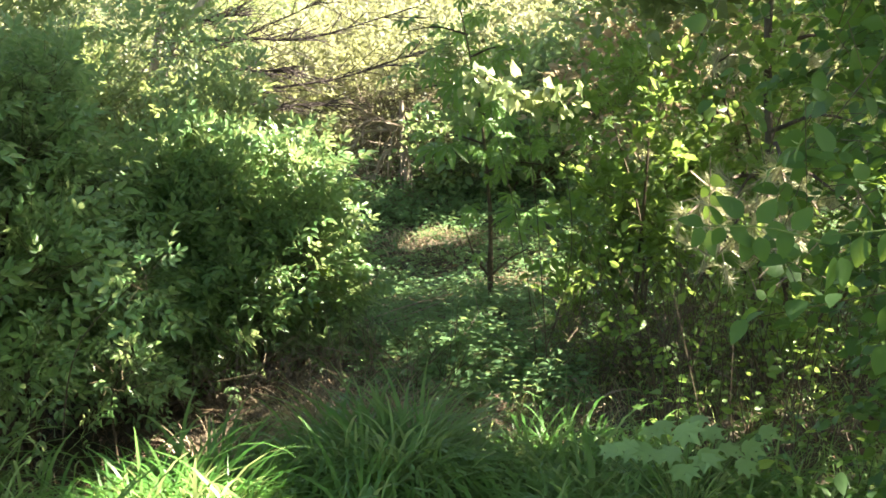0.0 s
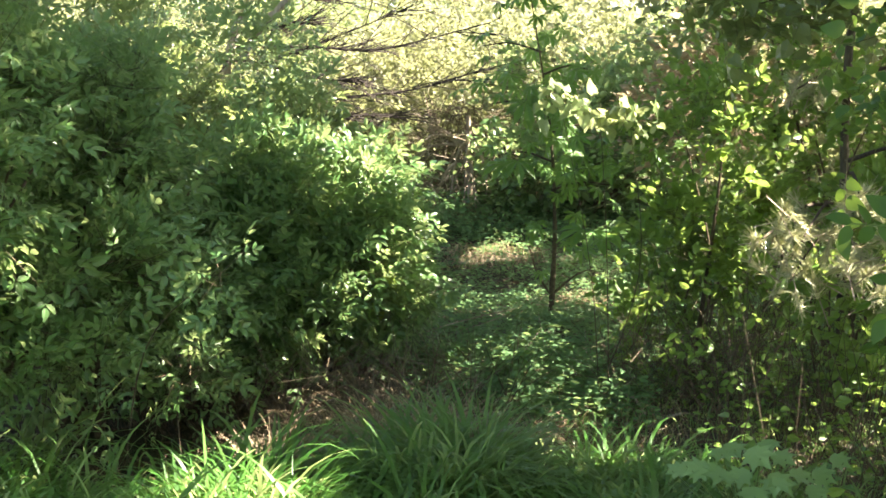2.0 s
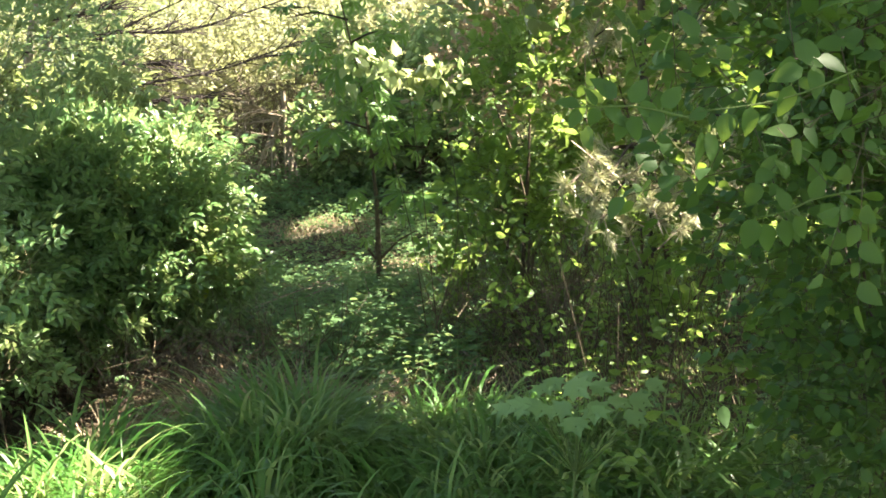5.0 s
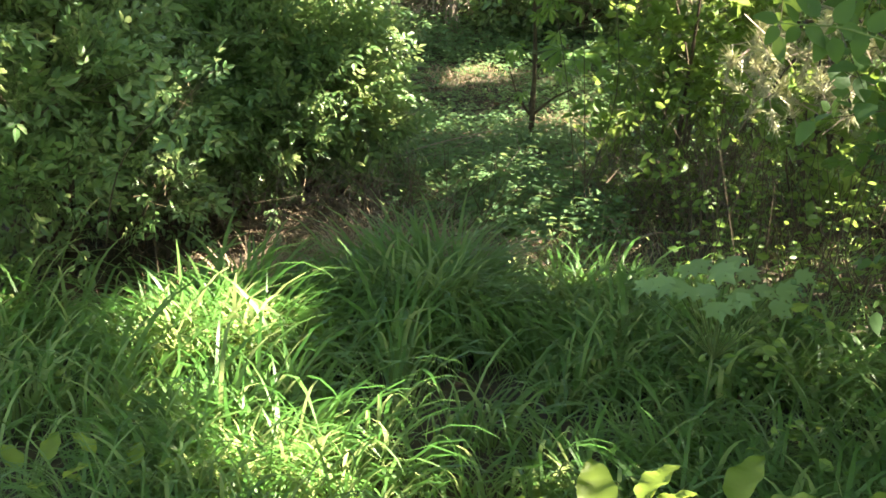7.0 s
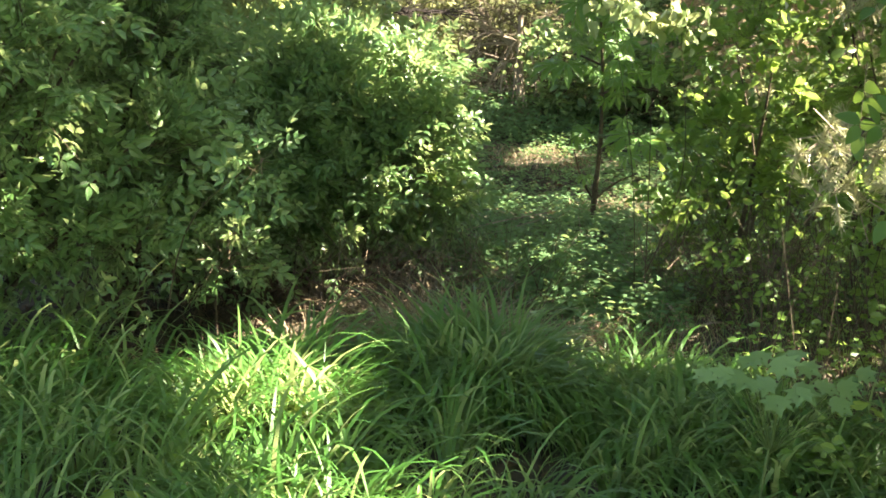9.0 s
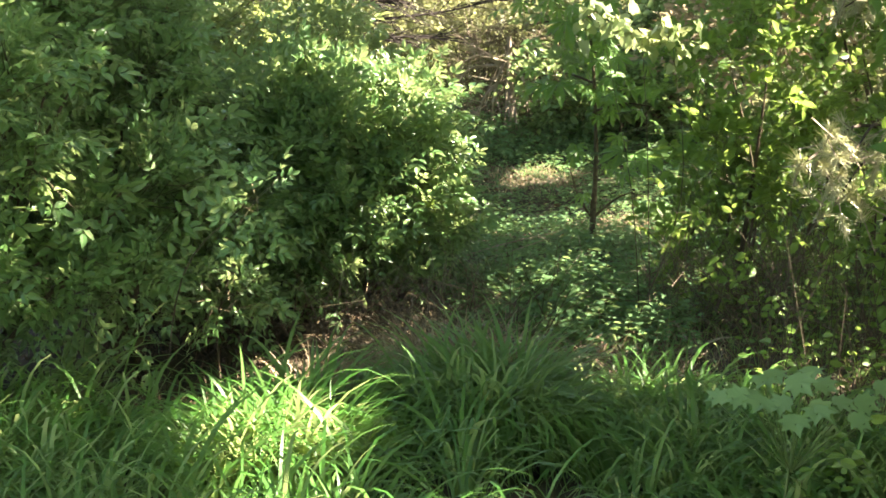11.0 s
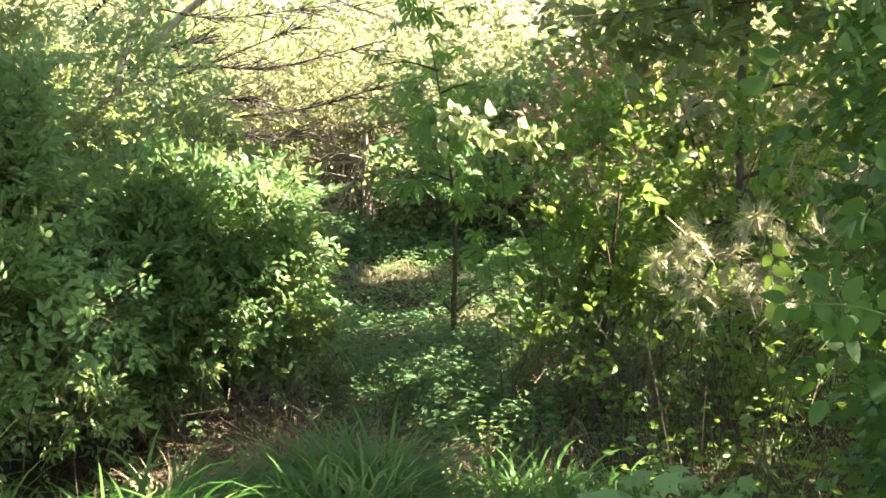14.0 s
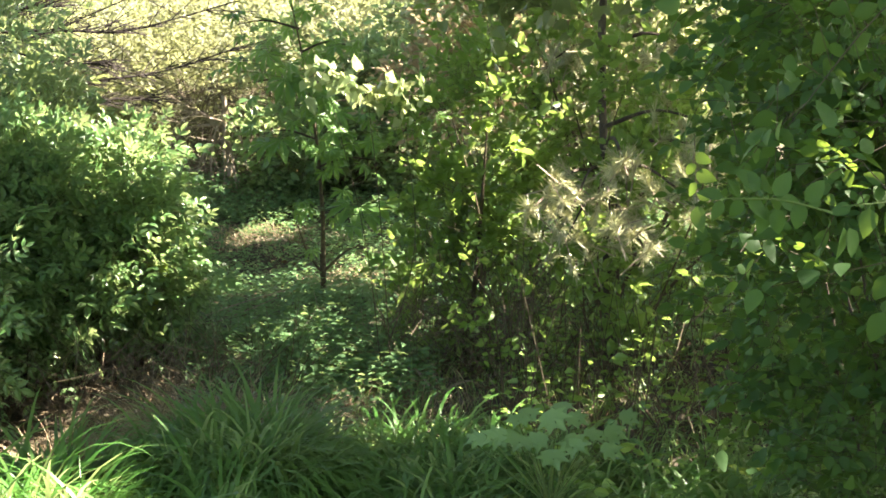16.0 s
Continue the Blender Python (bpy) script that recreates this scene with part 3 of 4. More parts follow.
# ---- low plants on the woodland floor ----
def floor_plants(n, box, size, shape, height, keep=None, tilt=.45):
    x, y = patch(n, box, keep)
    n, k = len(x), 5
    base = np.stack([x, y, ground_z(x, y)], -1)
    h = height * rng.uniform(.2, 1.2, n) ** 1.3
    a = rng.uniform(0, 6.28, (n, 1)) + np.arange(k) * 2.4
    way = np.stack([np.cos(a), np.sin(a), rng.uniform(-.2, .35, (n, k))], -1)
    pos = base[:, None] + np.array([0, 0, 1.0]) * (h[:, None] * rng.uniform(.45, 1, (n, k)))[..., None] + way * .012
    up = np.array([0, 0, 1.0]) + tilt * rng.normal(size=way.shape)
    s = (size * rng.uniform(.55, 1.35, (n, 1)) * rng.uniform(.7, 1.1, (n, k))).ravel()
    return blades(shape, pos.reshape(-1, 3), way.reshape(-1, 3), up.reshape(-1, 3), s)


def clearing(x, y):
    open_ground = (((x + .93) / .5) ** 2 + ((y - 11.5) / .35) ** 2 < 1) | (((x - .05) / .4) ** 2 + ((y - 10.2) / .22) ** 2 < 1)
    return (rng.uniform(size=len(x)) < .35 + .65 * (.5 + .5 * np.sin(2.7 * x + 1.1 * y + 1) * np.sin(1.9 * y - .8 * x))) & (~open_ground | (rng.uniform(size=len(x)) < .5))


single("ground_cover", floor_plants(31000, (-2.3, 3.4, 7.0, 13.2), .042, LITE, .17, clearing, .3), COVER_LEAF,
       "low carpet of green seedlings and herbs in the clearing", "ground cover", kind="stuff")
single("ground_cover", floor_plants(3600, (-2.2, 2.6, 11.9, 14.6), .05, LITE, .22, None, .4), COVER_LEAF,
       "green herbs at the foot of the bank", "ground cover", kind="stuff")
single("bank_herbs", floor_plants(900, (-.6, .35, 5.9, 7.9), .046, SLIM, .26, clearing, .9), COVER_LEAF,
       "light green herbs along the log and the ditch", "herbs", kind="stuff")
single("shade_herbs", floor_plants(1600, (.5, 3.6, 3.2, 8.5), .050, OVATE, .40, clearing, .7), HAZEL_LEAF,
       "shaded green seedlings under the saplings", "herbs", kind="stuff")


def litter(n, box):
    x, y = patch(n, box)
    pos = np.stack([x, y, ground_z(x, y) + rng.uniform(.0, .03, n)], -1)
    return blades(LITE, pos, np.concatenate([rng.normal(size=(n, 2)), .2 * rng.normal(size=(n, 1))], 1), np.array([0, 0, 1.0]) + .5 * rng.normal(size=(n, 3)), rng.uniform(.03, .07, n))


x, y = patch(800, (-1.2, .5, 5.7, 7.2))
single("dry_grass_mat", grass_blades(x, y, rng.uniform(.1, .34, len(x)), rng.uniform(.002, .0045, len(x)), 1.4), DRY_GRASS,
       "dull dry grass lying on the ditch bank", "dry grass", kind="stuff")
for cx, cy, wx, wy, n, label in ((-.93, 11.5, .5, .35, 420, "patch of bleached dry grass at the far end of the clearing"), (.05, 10.2, .5, .3, 700, "small patch of dry grass round the sapling's foot"),
                                      (-1.3, 12.7, .6, .45, 900, "brown withered grass under the dead bush")):
    a, r = rng.uniform(0, 2 * math.pi, n), rng.uniform(0, 1, n) ** .5 * rng.uniform(.6, 1.2, n)
    single("dry_grass_patch", grass_blades(cx + wx * r * np.cos(a), cy + wy * r * np.sin(a), rng.uniform(.08, .24, n), rng.uniform(.003, .007, n), 1.3), DRY_MAT if cy > 12 else DRY_GRASS, label, "dry grass", kind="stuff")
single("leaf_litter", litter(8000, (-4, 4, 4.2, 15)), DRY_LEAF, "scattered dry brown leaves on the woodland floor", "leaf litter", kind="stuff")


# ---- shrubs and trees ----
def shrub(name, base, lobes, twigs, shape, leaves, length, size, mat, label, category="shrub", group="", stem_r=.022, lift=.35, flat=.7,
          inner=.5, stems=3, bark=None, gaps=False, vary=.3, hug=.0, clumps=0, clump_r=.2, clear=.04):
    bark = bark or TWIG
    ob = thing(name, base, label, category, group)
    at, out = in_clumps(lobes, clumps, twigs // clumps, clump_r) if clumps else in_lobes(lobes, twigs, inner)
    floor = ground_z(at[:, 0], at[:, 1]) + clear
    at[:, 2] = np.where(at[:, 2] < floor, floor + rng.uniform(0, .25, len(at)), at[:, 2])
    lv, tw = sprays(at, out, shape, leaves, length, size, lift, flat, vary, hug=hug)
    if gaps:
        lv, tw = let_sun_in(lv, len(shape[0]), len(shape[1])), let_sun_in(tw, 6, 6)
    part("foliage", lv, mat, ob, kind="stuff")
    part("twig_mesh", tw, bark, ob, kind="stuff")
    for c in np.asarray(lobes, float):
        for s in range(stems):
            foot = np.array(base) + np.array([rng.normal() * .06, rng.normal() * .06, -.05])
            top = c[:3] + c[3:] * rng.uniform(-.45, .6, 3)
            mid = foot * .5 + top * .5 + rng.normal(size=3) * .08 + np.array([0, 0, .1])
            part("stem", tube([foot, mid, top], stem_r * rng.uniform(.6, 1), stem_r * .2, 6, 5), bark, ob)
    return ob


# the large shrubs along the ditch
shrub("elder_shrub", (-1.75, 6.75, 0), [(-1.62, 6.95, .74, .42, .45, .40), (-1.22, 7.1, .56, .22, .3, .34), (-1.95, 6.6, .6, .45, .4, .42), (-1.4, 7.0, 1.0, .24, .25, .14), (-1.8, 6.8, 1.1, .22, .22, .16), (-1.42, 6.6, .45, .2, .2, .18),
                                        (-1.30, 6.98, 1.08, .26, .2, .10), (-1.08, 6.96, 1.05, .14, .15, .10), (-1.5, 6.93, 1.08, .18, .18, .10), (-1.1, 6.9, .9, .14, .15, .14), (-1.5, 6.5, .85, .16, .15, .13), (-1.2, 6.65, .68, .13, .13, .12)],
      1450, PINNATE, 6, .20, .112, SHRUB_LEAF, "dense dark green elder shrub with sunlit top", group="shrubs along the ditch", flat=.75, lift=.25, hug=.45, clumps=125, clump_r=.22, clear=.16)
shrub("elder_shrub", (-2.35, 5.9, 0), [(-2.42, 5.85, .95, .5, .5, .6), (-2.02, 6.05, .60, .34, .35, .34), (-1.98, 6.15, 1.15, .26, .3, .2), (-2.2, 6.2, 1.5, .3, .3, .22), (-2.8, 6.3, 1.35, .6, .6, .5), (-1.75, 6.2, .42, .2, .25, .2)],
      1150, PINNATE, 6, .20, .114, SHRUB_LEAF, "leafy dark green elder shrub leaning over the grass", group="shrubs along the ditch", flat=.82, lift=.3, hug=.4, clumps=85, clump_r=.19, clear=.2)
shrub("elder_shrub", (-2.7, 4.95, 0), [(-2.62, 4.9, .95, .48, .5, .62), (-2.2, 5.15, .5, .32, .35, .28), (-2.0, 5.2, .8, .22, .22, .18), (-2.2, 4.95, 1.25, .25, .25, .18), (-2.95, 5.2, 1.9, .6, .6, .6)],
      1100, PINNATE, 6, .20, .118, SHRUB_LEAF, "tall leafy green elder shrub at the meadow's edge", group="shrubs along the ditch", flat=.82, lift=.3, hug=.4, clumps=80, clump_r=.19, clear=.2)
shrub("elder_shrub", (-3.4, 8.0, 0), [(-3.1, 7.9, 1.2, .8, .8, .8), (-2.3, 8.1, 1.15, .6, .6, .5), (-3.9, 7.6, 2.0, .9, .8, 1.0), (-2.6, 8.4, 1.75, .5, .5, .4)],
      640, PINNATE, 5, .22, .13, HILL_GREEN, "broad yellow-green shrub standing behind the ditch", group="shrubs along the ditch", clumps=70, clump_r=.2, gaps=True)

shrub("dogwood_shrub", (-2.4, 9.6, 0), [(-2.45, 9.5, 1.0, .65, .5, .6), (-2.0, 9.9, .7, .4, .5, .45), (-2.9, 9.9, 1.7, .8, .6, .6)],
      500, PINNATE, 5, .22, .13, SHRUB_LEAF, "sunlit light green shrub behind the ditch", group="shrubs along the ditch", inner=.3)

shrub("elder_shoot", (-1.02, 7.3, 0), [(-.98, 6.9, .74, .1, .1, .22), (-.94, 6.9, .48, .1, .1, .14)], 60, PINNATE, 4, .15, .11, SHRUB_LEAF,
      "pale green shoots lit by the sun at the shrub's end", stem_r=.006, stems=2, flat=.86, lift=.3)
shrub("elder_shoot", (-1.75, 5.0, 0), [(-1.28, 4.68, .95, .07, .07, .08)], 7, PINNATE, 5, .12, .085, SHRUB_LEAF,
      "slender elder shoot with a sunlit tip", stem_r=.006, stems=1, flat=.86, lift=.6)
shrub("elder_shoot", (-1.7, 5.3, 0), [(-1.58, 5.2, .46, .14, .08, .1)], 16, PINNATE, 5, .14, .09, SHRUB_LEAF,
      "low elder shoot lit under the shrub", stem_r=.006, stems=1, flat=.86, lift=.3)


def yellow_vine():
    ob = thing("bindweed", (-1.0, 6.9, 0), "bindweed with large translucent yellow leaves", "plant")
    part("stem", tube([(-1.0, 6.9, -.02), (-1.08, 6.8, .3), (-1.03, 6.78, .66), (-.98, 6.8, .8)], .004, .002, 6), GREEN_STEM, ob)
    for p, way, size in (((-1.02, 6.77, .67), (.5, -.3, -.5), .1), ((-1.05, 6.77, .67), (-.6, -.3, -.4), .095), ((-1.09, 6.78, .54), (-.4, -.4, -.5), .085),
                         ((-1.06, 6.78, .50), (.2, -.4, -.8), .09), ((-1.01, 6.78, .75), (.1, -.3, .5), .07)):
        leaf = part("leaf", blades(HEART, np.array([p]), np.array([way]), np.array([[.35, -.8, .5]]), [size]), DOCK_LEAF, ob)
        part("leaf_stalk", sticks(np.array([[-1.04, 6.79, p[2] + .03]]), np.array([p]), .0018, .0012), GREEN_STEM, leaf)


yellow_vine()

# the saplings in the clearing
def chestnut():
    ob = thing("chestnut_sapling", (-.26, 9.35, 0), "young horse chestnut forked low, with drooping palmate green leaves", "tree")
    part("trunk", tube([(-.26, 9.35, -.08), (-.26, 9.37, .22), (-.25, 9.36, .7), (-.3, 9.33, 1.4), (-.47, 9.3, 2.4)], .027, .003, 8), TWIG, ob)
    part("branch", tube([(-.26, 9.37, .2), (-.36, 9.34, .36), (-.42, 9.3, .55)], .010, .004, 6), TWIG, ob)
    part("branch", tube([(-.25, 9.37, .22), (-.12, 9.36, .34), (.02, 9.3, .42)], .012, .004, 6), TWIG, ob)
    for z, a in ((.95, .3), (1.15, 2.6), (1.35, -.2), (1.5, 3.4), (1.75, .8), (1.9, 3.0)):
        foot = np.array([-.28 - .12 * max(z - 1.2, 0), 9.34, z])
        part("branch", tube([foot, foot + (.22 * math.cos(a), .1 * math.sin(a), .06), foot + (.42 * math.cos(a), .2 * math.sin(a), .04)], .009, .004, 6), BARK, ob)
    n = 114
    at = np.concatenate([np.array([(-.38, 9.25, 1.75)]) + rng.normal(size=(56, 3)) * (.22, .2, .36),
                         np.array([(.0, 9.1, 1.25)]) + rng.normal(size=(26, 3)) * (.34, .25, .16), np.array([(-.3, 9.15, 1.0)]) + rng.normal(size=(24, 3)) * (.16, .08, .22), np.array([(.2, 8.9, .72)]) + rng.normal(size=(8, 3)) * (.25, .15, .06)])
    way = np.concatenate([at[:, :2] - (-.3, 9.5), -.3 + .2 * rng.normal(size=(n, 1))], 1)
    for k in range(n):
        leaf = part("leaf", blades(PALMATE, at[k:k + 1], way[k:k + 1], np.array([[0, -.3, 1.0]]) + .3 * rng.normal(size=(1, 3)), [rng.uniform(.08, .135)]), CHESTNUT_LEAF, ob)
        foot = np.array([[-.28 - .12 * max(at[k, 2] - 1.2, 0), 9.34, at[k, 2] - .06]])
        part("leaf_stalk", sticks(foot * .5 + at[k:k + 1] * .5, at[k:k + 1], .003, .002), GREEN_STEM, leaf)
    for p, way, size in (((.02, 9.05, .70), (.2, -.5, -.15), .24), ((.12, 9.1, .72), (.9, -.3, -.2), .2), ((-.06, 9.05, .71), (-.7, -.4, -.1), .18), ((-.5, 9.1, 1.16), (.1, -.6, -.3), .2), ((-.6, 9.12, 1.14), (-.7, -.3, -.2), .17),
                         ((-.46, 9.1, 1.56), (.2, -.5, -.5), .2), ((-.42, 9.2, 2.3), (.6, -.3, -.5), .15), ((-.52, 9.2, 2.32), (-.6, -.3, -.5), .15)):
        leaf = part("leaf", blades(PALMATE, np.array([p]), np.array([way]), np.array([[0, -.55, .8]]), [size]), CHESTNUT_LEAF, ob)
        part("leaf_stalk", sticks(np.array([[-.28 - .12 * max(p[2] - 1.2, 0), 9.34, p[2] - .05]]), np.array([p]), .004, .003), GREEN_STEM, leaf)


chestnut()
shrub("lime_sapling", (.12, 6.75, 0), [(-.15, 6.6, 1.60, .10, .08, .035), (.03, 6.6, 1.55, .12, .08, .05), (.22, 6.6, 1.47, .09, .08, .04)], 34, HEART, 3, .09, .064, LIME_LEAF,
      "thin lime sapling with pale sunlit heart-shaped leaves", "tree", stem_r=.0045, lift=-.2, stems=1, flat=.4)
shrub("dark_shrub", (-.2, 13.0, .4), [(-.55, 12.9, .95, .5, .5, .5), (-.1, 12.8, 1.3, .5, .5, .5), (.5, 12.9, 1.0, .6, .5, .5), (.9, 13.3, 1.7, .8, .5, .6), (-.35, 13.4, 1.75, .6, .5, .4)],
      1700, OVATE, 6, .3, .08, SHRUB_LEAF, "dark green shrub in the shade behind the clearing", inner=.3, gaps=True)
shrub("hazel_sapling", (.52, 7.25, 0), [(.52, 7.2, .6, .26, .25, .45), (.6, 7.3, 1.3, .28, .25, .45), (.85, 7.5, .7, .32, .3, .55)],
      900, OVATE, 6, .18, .060, HAZEL_LEAF, "slim hazel sapling with yellow-green backlit leaves", "tree", clumps=50, clump_r=.2, stem_r=.016, stems=2, gaps=True)
shrub("hazel_sapling", (1.5, 7.9, 0), [(1.5, 7.9, 1.3, .5, .4, .8), (1.1, 8.2, 1.9, .6, .4, .5), (2.1, 7.8, 1.0, .5, .4, .7)],
      760, OVATE, 6, .2, .066, HAZEL_LEAF, "bushy hazel sapling in dappled light", "tree", clumps=40, clump_r=.2, stem_r=.018, stems=2, gaps=True)
shrub("hazel_sapling", (2.3, 6.2, 0), [(2.2, 6.1, 1.0, .5, .4, .8), (2.0, 5.6, .5, .4, .4, .4), (2.6, 6.3, 1.9, .6, .5, .6)],
      640, OVATE, 6, .2, .075, HAZEL_LEAF, "leafy hazel bush in the shade", "tree", clumps=28, clump_r=.2, stem_r=.018, stems=2, gaps=True)
shrub("hazel_sapling", (1.2, 6.45, 0), [(1.2, 6.38, .72, .3, .2, .45), (1.28, 6.4, 1.6, .24, .2, .2), (1.75, 6.3, 1.5, .25, .2, .3)],
      300, OVATE, 6, .17, .062, HAZEL_LEAF, "slim hazel sapling in front of the pine", "tree", clumps=15, clump_r=.16, stem_r=.01, stems=1, gaps=True)
shrub("hazel_seedling", (.6, 5.75, 0), [(.46, 5.6, .72, .13, .1, .15), (.62, 5.62, .52, .14, .1, .1)], 18, OVATE, 6, .13, .04, HAZEL_LEAF,
      "low hazel seedling with a few sunlit leaves", "tree", stem_r=.005, stems=1)
shrub("reddish_shrub", (1.2, 9.6, 0), [(1.15, 9.4, 1.85, .55, .4, .3), (.6, 9.6, 1.5, .4, .3, .3)], 420, OVATE, 5, .2, .062, DRY_GRASS,
      "shrub with dry pale brown leaves among the trees", stem_r=.015, stems=2)
shrub("tall_hazel", (2.0, 9.8, 0), [(1.7, 9.7, 1.2, .9, .6, .9), (2.8, 9.6, 1.6, .9, .6, 1.0), (1.2, 10.2, 2.2, .9, .6, .6)],
      800, OVATE, 6, .24, .085, HILL_LEAF, "tall sunlit hazel in front of the bank", "tree", stem_r=.025, stems=2, gaps=True)


# ---- the pine ----
def pine():
    ob = thing("pine_tree", (1.28, 6.95, 0), "young pine with grey bark and pale sunlit needle tufts", "tree")
    part("trunk", tube([(1.3, 6.95, -.08), (1.29, 6.97, .8), (1.27, 6.95, 1.7), (1.3, 6.9, 2.6), (1.28, 6.9, 5)], .025, .015, 10, 6), PINE_BARK, ob)
    tufts = []
    for tip, r in (((.70, 5.55, 1.0), .012), ((.88, 5.5, 1.04), .011), ((1.1, 5.5, 1.14), .013), ((1.03, 5.5, .93), .010), ((1.35, 5.5, 1.05), .012), ((.84, 5.55, .86), .009), ((1.2, 5.6, .80), .010),
                   ((1.52, 5.6, 1.32), .012), ((1.7, 5.9, 1.15), .012), ((1.02, 6.9, 1.64), .012), ((1.75, 6.9, 1.66), .014), ((1.5, 6.4, 2.2), .012), ((.9, 6.4, 2.3), .012)):
        tip = np.array(tip)
        root = np.array([1.28, 6.93, min(tip[2] + .0 + .15 * rng.uniform(-1, 1), 2.4)])
        mid = (root + tip) / 2 + (0, 0, .08)
        limb = part("branch", tube([root, mid, tip], r, .004, 6, 5), BARK, ob)
        shoot = []
        for s in range(11):
            at = root + (tip - root) * rng.uniform(.6, 1.04) + rng.normal(size=3) * (.06, .08, .05)
            way = unit(rng.normal(size=3) + np.array([-.3, -.3, .35]))
            tufts.append((at, way))
            shoot.append((at - way * rng.uniform(.06, .16) + rng.normal(size=3) * .015, at + way * .05))
        shoot = np.array(shoot)
        part("twig_mesh", sticks(shoot[:, 0], shoot[:, 1], .0032, .0024), DEAD_WOOD, limb, kind="stuff")
    # needles in a brush along the end of each shoot
    n, k = len(tufts), 56
    way = np.array([q[1] for q in tufts])[:, None]
    a = np.array([q[0] for q in tufts])[:, None] + way * rng.uniform(-.04, .05, (n, k, 1))
    d = unit(rng.normal(size=(n, k, 3)) * .6 + way)
    ln = rng.uniform(.03, .075, (n, k, 1))
    part("needle_mass", sticks(a.reshape(-1, 3), (a + d * ln).reshape(-1, 3), .0019, .0009), PINE_NEEDLE, ob, kind="stuff")


pine()


# ---- overhanging branches of the trees near the camera ----
def leafy_branch(name, foot, limbs, shape, mat, twigs, leaves, length, size, label, spread_r=.12, trunk=None, gaps=False, lift=.0):
    ob = thing(name, foot, label, "tree")
    if trunk:
        part("trunk", tube(trunk[0], trunk[1], trunk[2], 10, 6), BARK, ob)
    at, out = [], []
    for ctrl, r in limbs:
        part("branch", tube(ctrl, r, r * .25, 6, 6), BARK, ob)
        p = curve_points(ctrl, 8)
        p = p[len(p) // 4:]
        n = int(twigs)
        q = p[rng.integers(0, len(p), n)] + rng.normal(size=(n, 3)) * spread_r
        at.append(q)
        out.append(unit(rng.normal(size=(n, 3)) + (0, 0, -.2)))
    at, out = np.concatenate(at), np.concatenate(out)
    lv, tw = sprays(at, out, shape, leaves, length, size, lift, .75)
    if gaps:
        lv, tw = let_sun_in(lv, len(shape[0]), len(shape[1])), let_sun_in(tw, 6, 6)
    part("foliage", lv, mat, ob, kind="stuff")
    part("twig_mesh", tw, TWIG, ob, kind="stuff")
    return ob


leafy_branch("aspen_tree", (2.9, 5.4, 0), [([(2.9, 5.4, 2.2), (2.0, 5.6, 2.15), (1.2, 5.8, 2.08), (.25, 5.8, 2.0)], .011),
                                          ([(2.9, 5.4, 2.5), (2.0, 6.0, 2.4), (1.0, 6.2, 2.3)], .010),
                                          ([(2.9, 5.4, 1.9), (2.2, 5.5, 1.85), (1.5, 5.7, 1.78)], .009),
                                          ([(2.9, 5.4, 2.3), (1.7, 5.7, 2.2), (1.1, 5.9, 2.1), (.6, 6.0, 1.95)], .009)],
             HEART, ASPEN_LEAF, 90, 5, .2, .064, "aspen with dark leafy boughs hanging over the clearing", .12, gaps=True, trunk=
             ([(2.9, 5.4, -.1), (2.92, 5.4, 1.5), (2.85, 5.45, 3.5), (2.9, 5.5, 6)], .07, .04))
hornbeam = leafy_branch("hornbeam_tree", (1.15, 2.0, 0), [([(1.15, 2.0, 1.75), (.8, 1.65, 1.75), (.52, 1.4, 1.64), (.39, 1.36, 1.51)], .0018),
                                              ([(1.15, 2.0, 1.5), (.8, 1.52, 1.52), (.6, 1.28, 1.48), (.46, 1.17, 1.44)], .0015),
                                              ([(1.15, 2.0, 1.95), (.9, 1.85, 1.88), (.56, 2.0, 1.8)], .0018),
                                              ([(1.15, 2.0, 1.6), (.95, 1.75, 1.62), (.7, 1.7, 1.55)], .0015),
                                              ([(1.15, 2.0, 1.3), (.95, 1.75, 1.28), (.78, 1.62, 1.22)], .0015),
                                              ([(1.15, 2.0, 1.85), (.75, 1.6, 1.82), (.48, 1.44, 1.77), (.36, 1.4, 1.7)], .0016),
                                              ([(1.15, 2.0, 1.55), (.85, 1.62, 1.56), (.6, 1.44, 1.52), (.42, 1.4, 1.45)], .0016)],
             NEAR_LEAF, HORNBEAM_LEAF, 60, 6, .065, .019, "hornbeam sapling with soft rounded green leaves", .05, gaps=True, trunk=
             ([(1.15, 2.0, -.05), (1.17, 2.02, .8), (1.13, 2.0, 1.5), (1.17, 2.05, 2.6)], .014, .007))
shrub("hornbeam_sapling", (1.2, 2.75, 0), [(1.0, 2.6, 1.72, .36, .3, .42), (.98, 2.7, 1.2, .3, .3, .36), (1.05, 2.5, .72, .26, .3, .34)], 1900, NEAR_LEAF, 6, .09, .027, HORNBEAM_LEAF,
      "dense young hornbeam with shaded green leaves", "tree", stem_r=.008, bark=BARK, lift=0, stems=2, inner=.2, gaps=True)
shrub("hornbeam_sapling", (1.6, 3.7, 0), [(1.35, 3.6, 1.6, .42, .35, .5), (1.4, 3.7, .9, .36, .35, .5)], 1200, NEAR_LEAF, 6, .12, .040, HORNBEAM_LEAF,
      "young hornbeam at the edge of the wood", "tree", stem_r=.012, lift=0, stems=2, inner=.2, gaps=True)
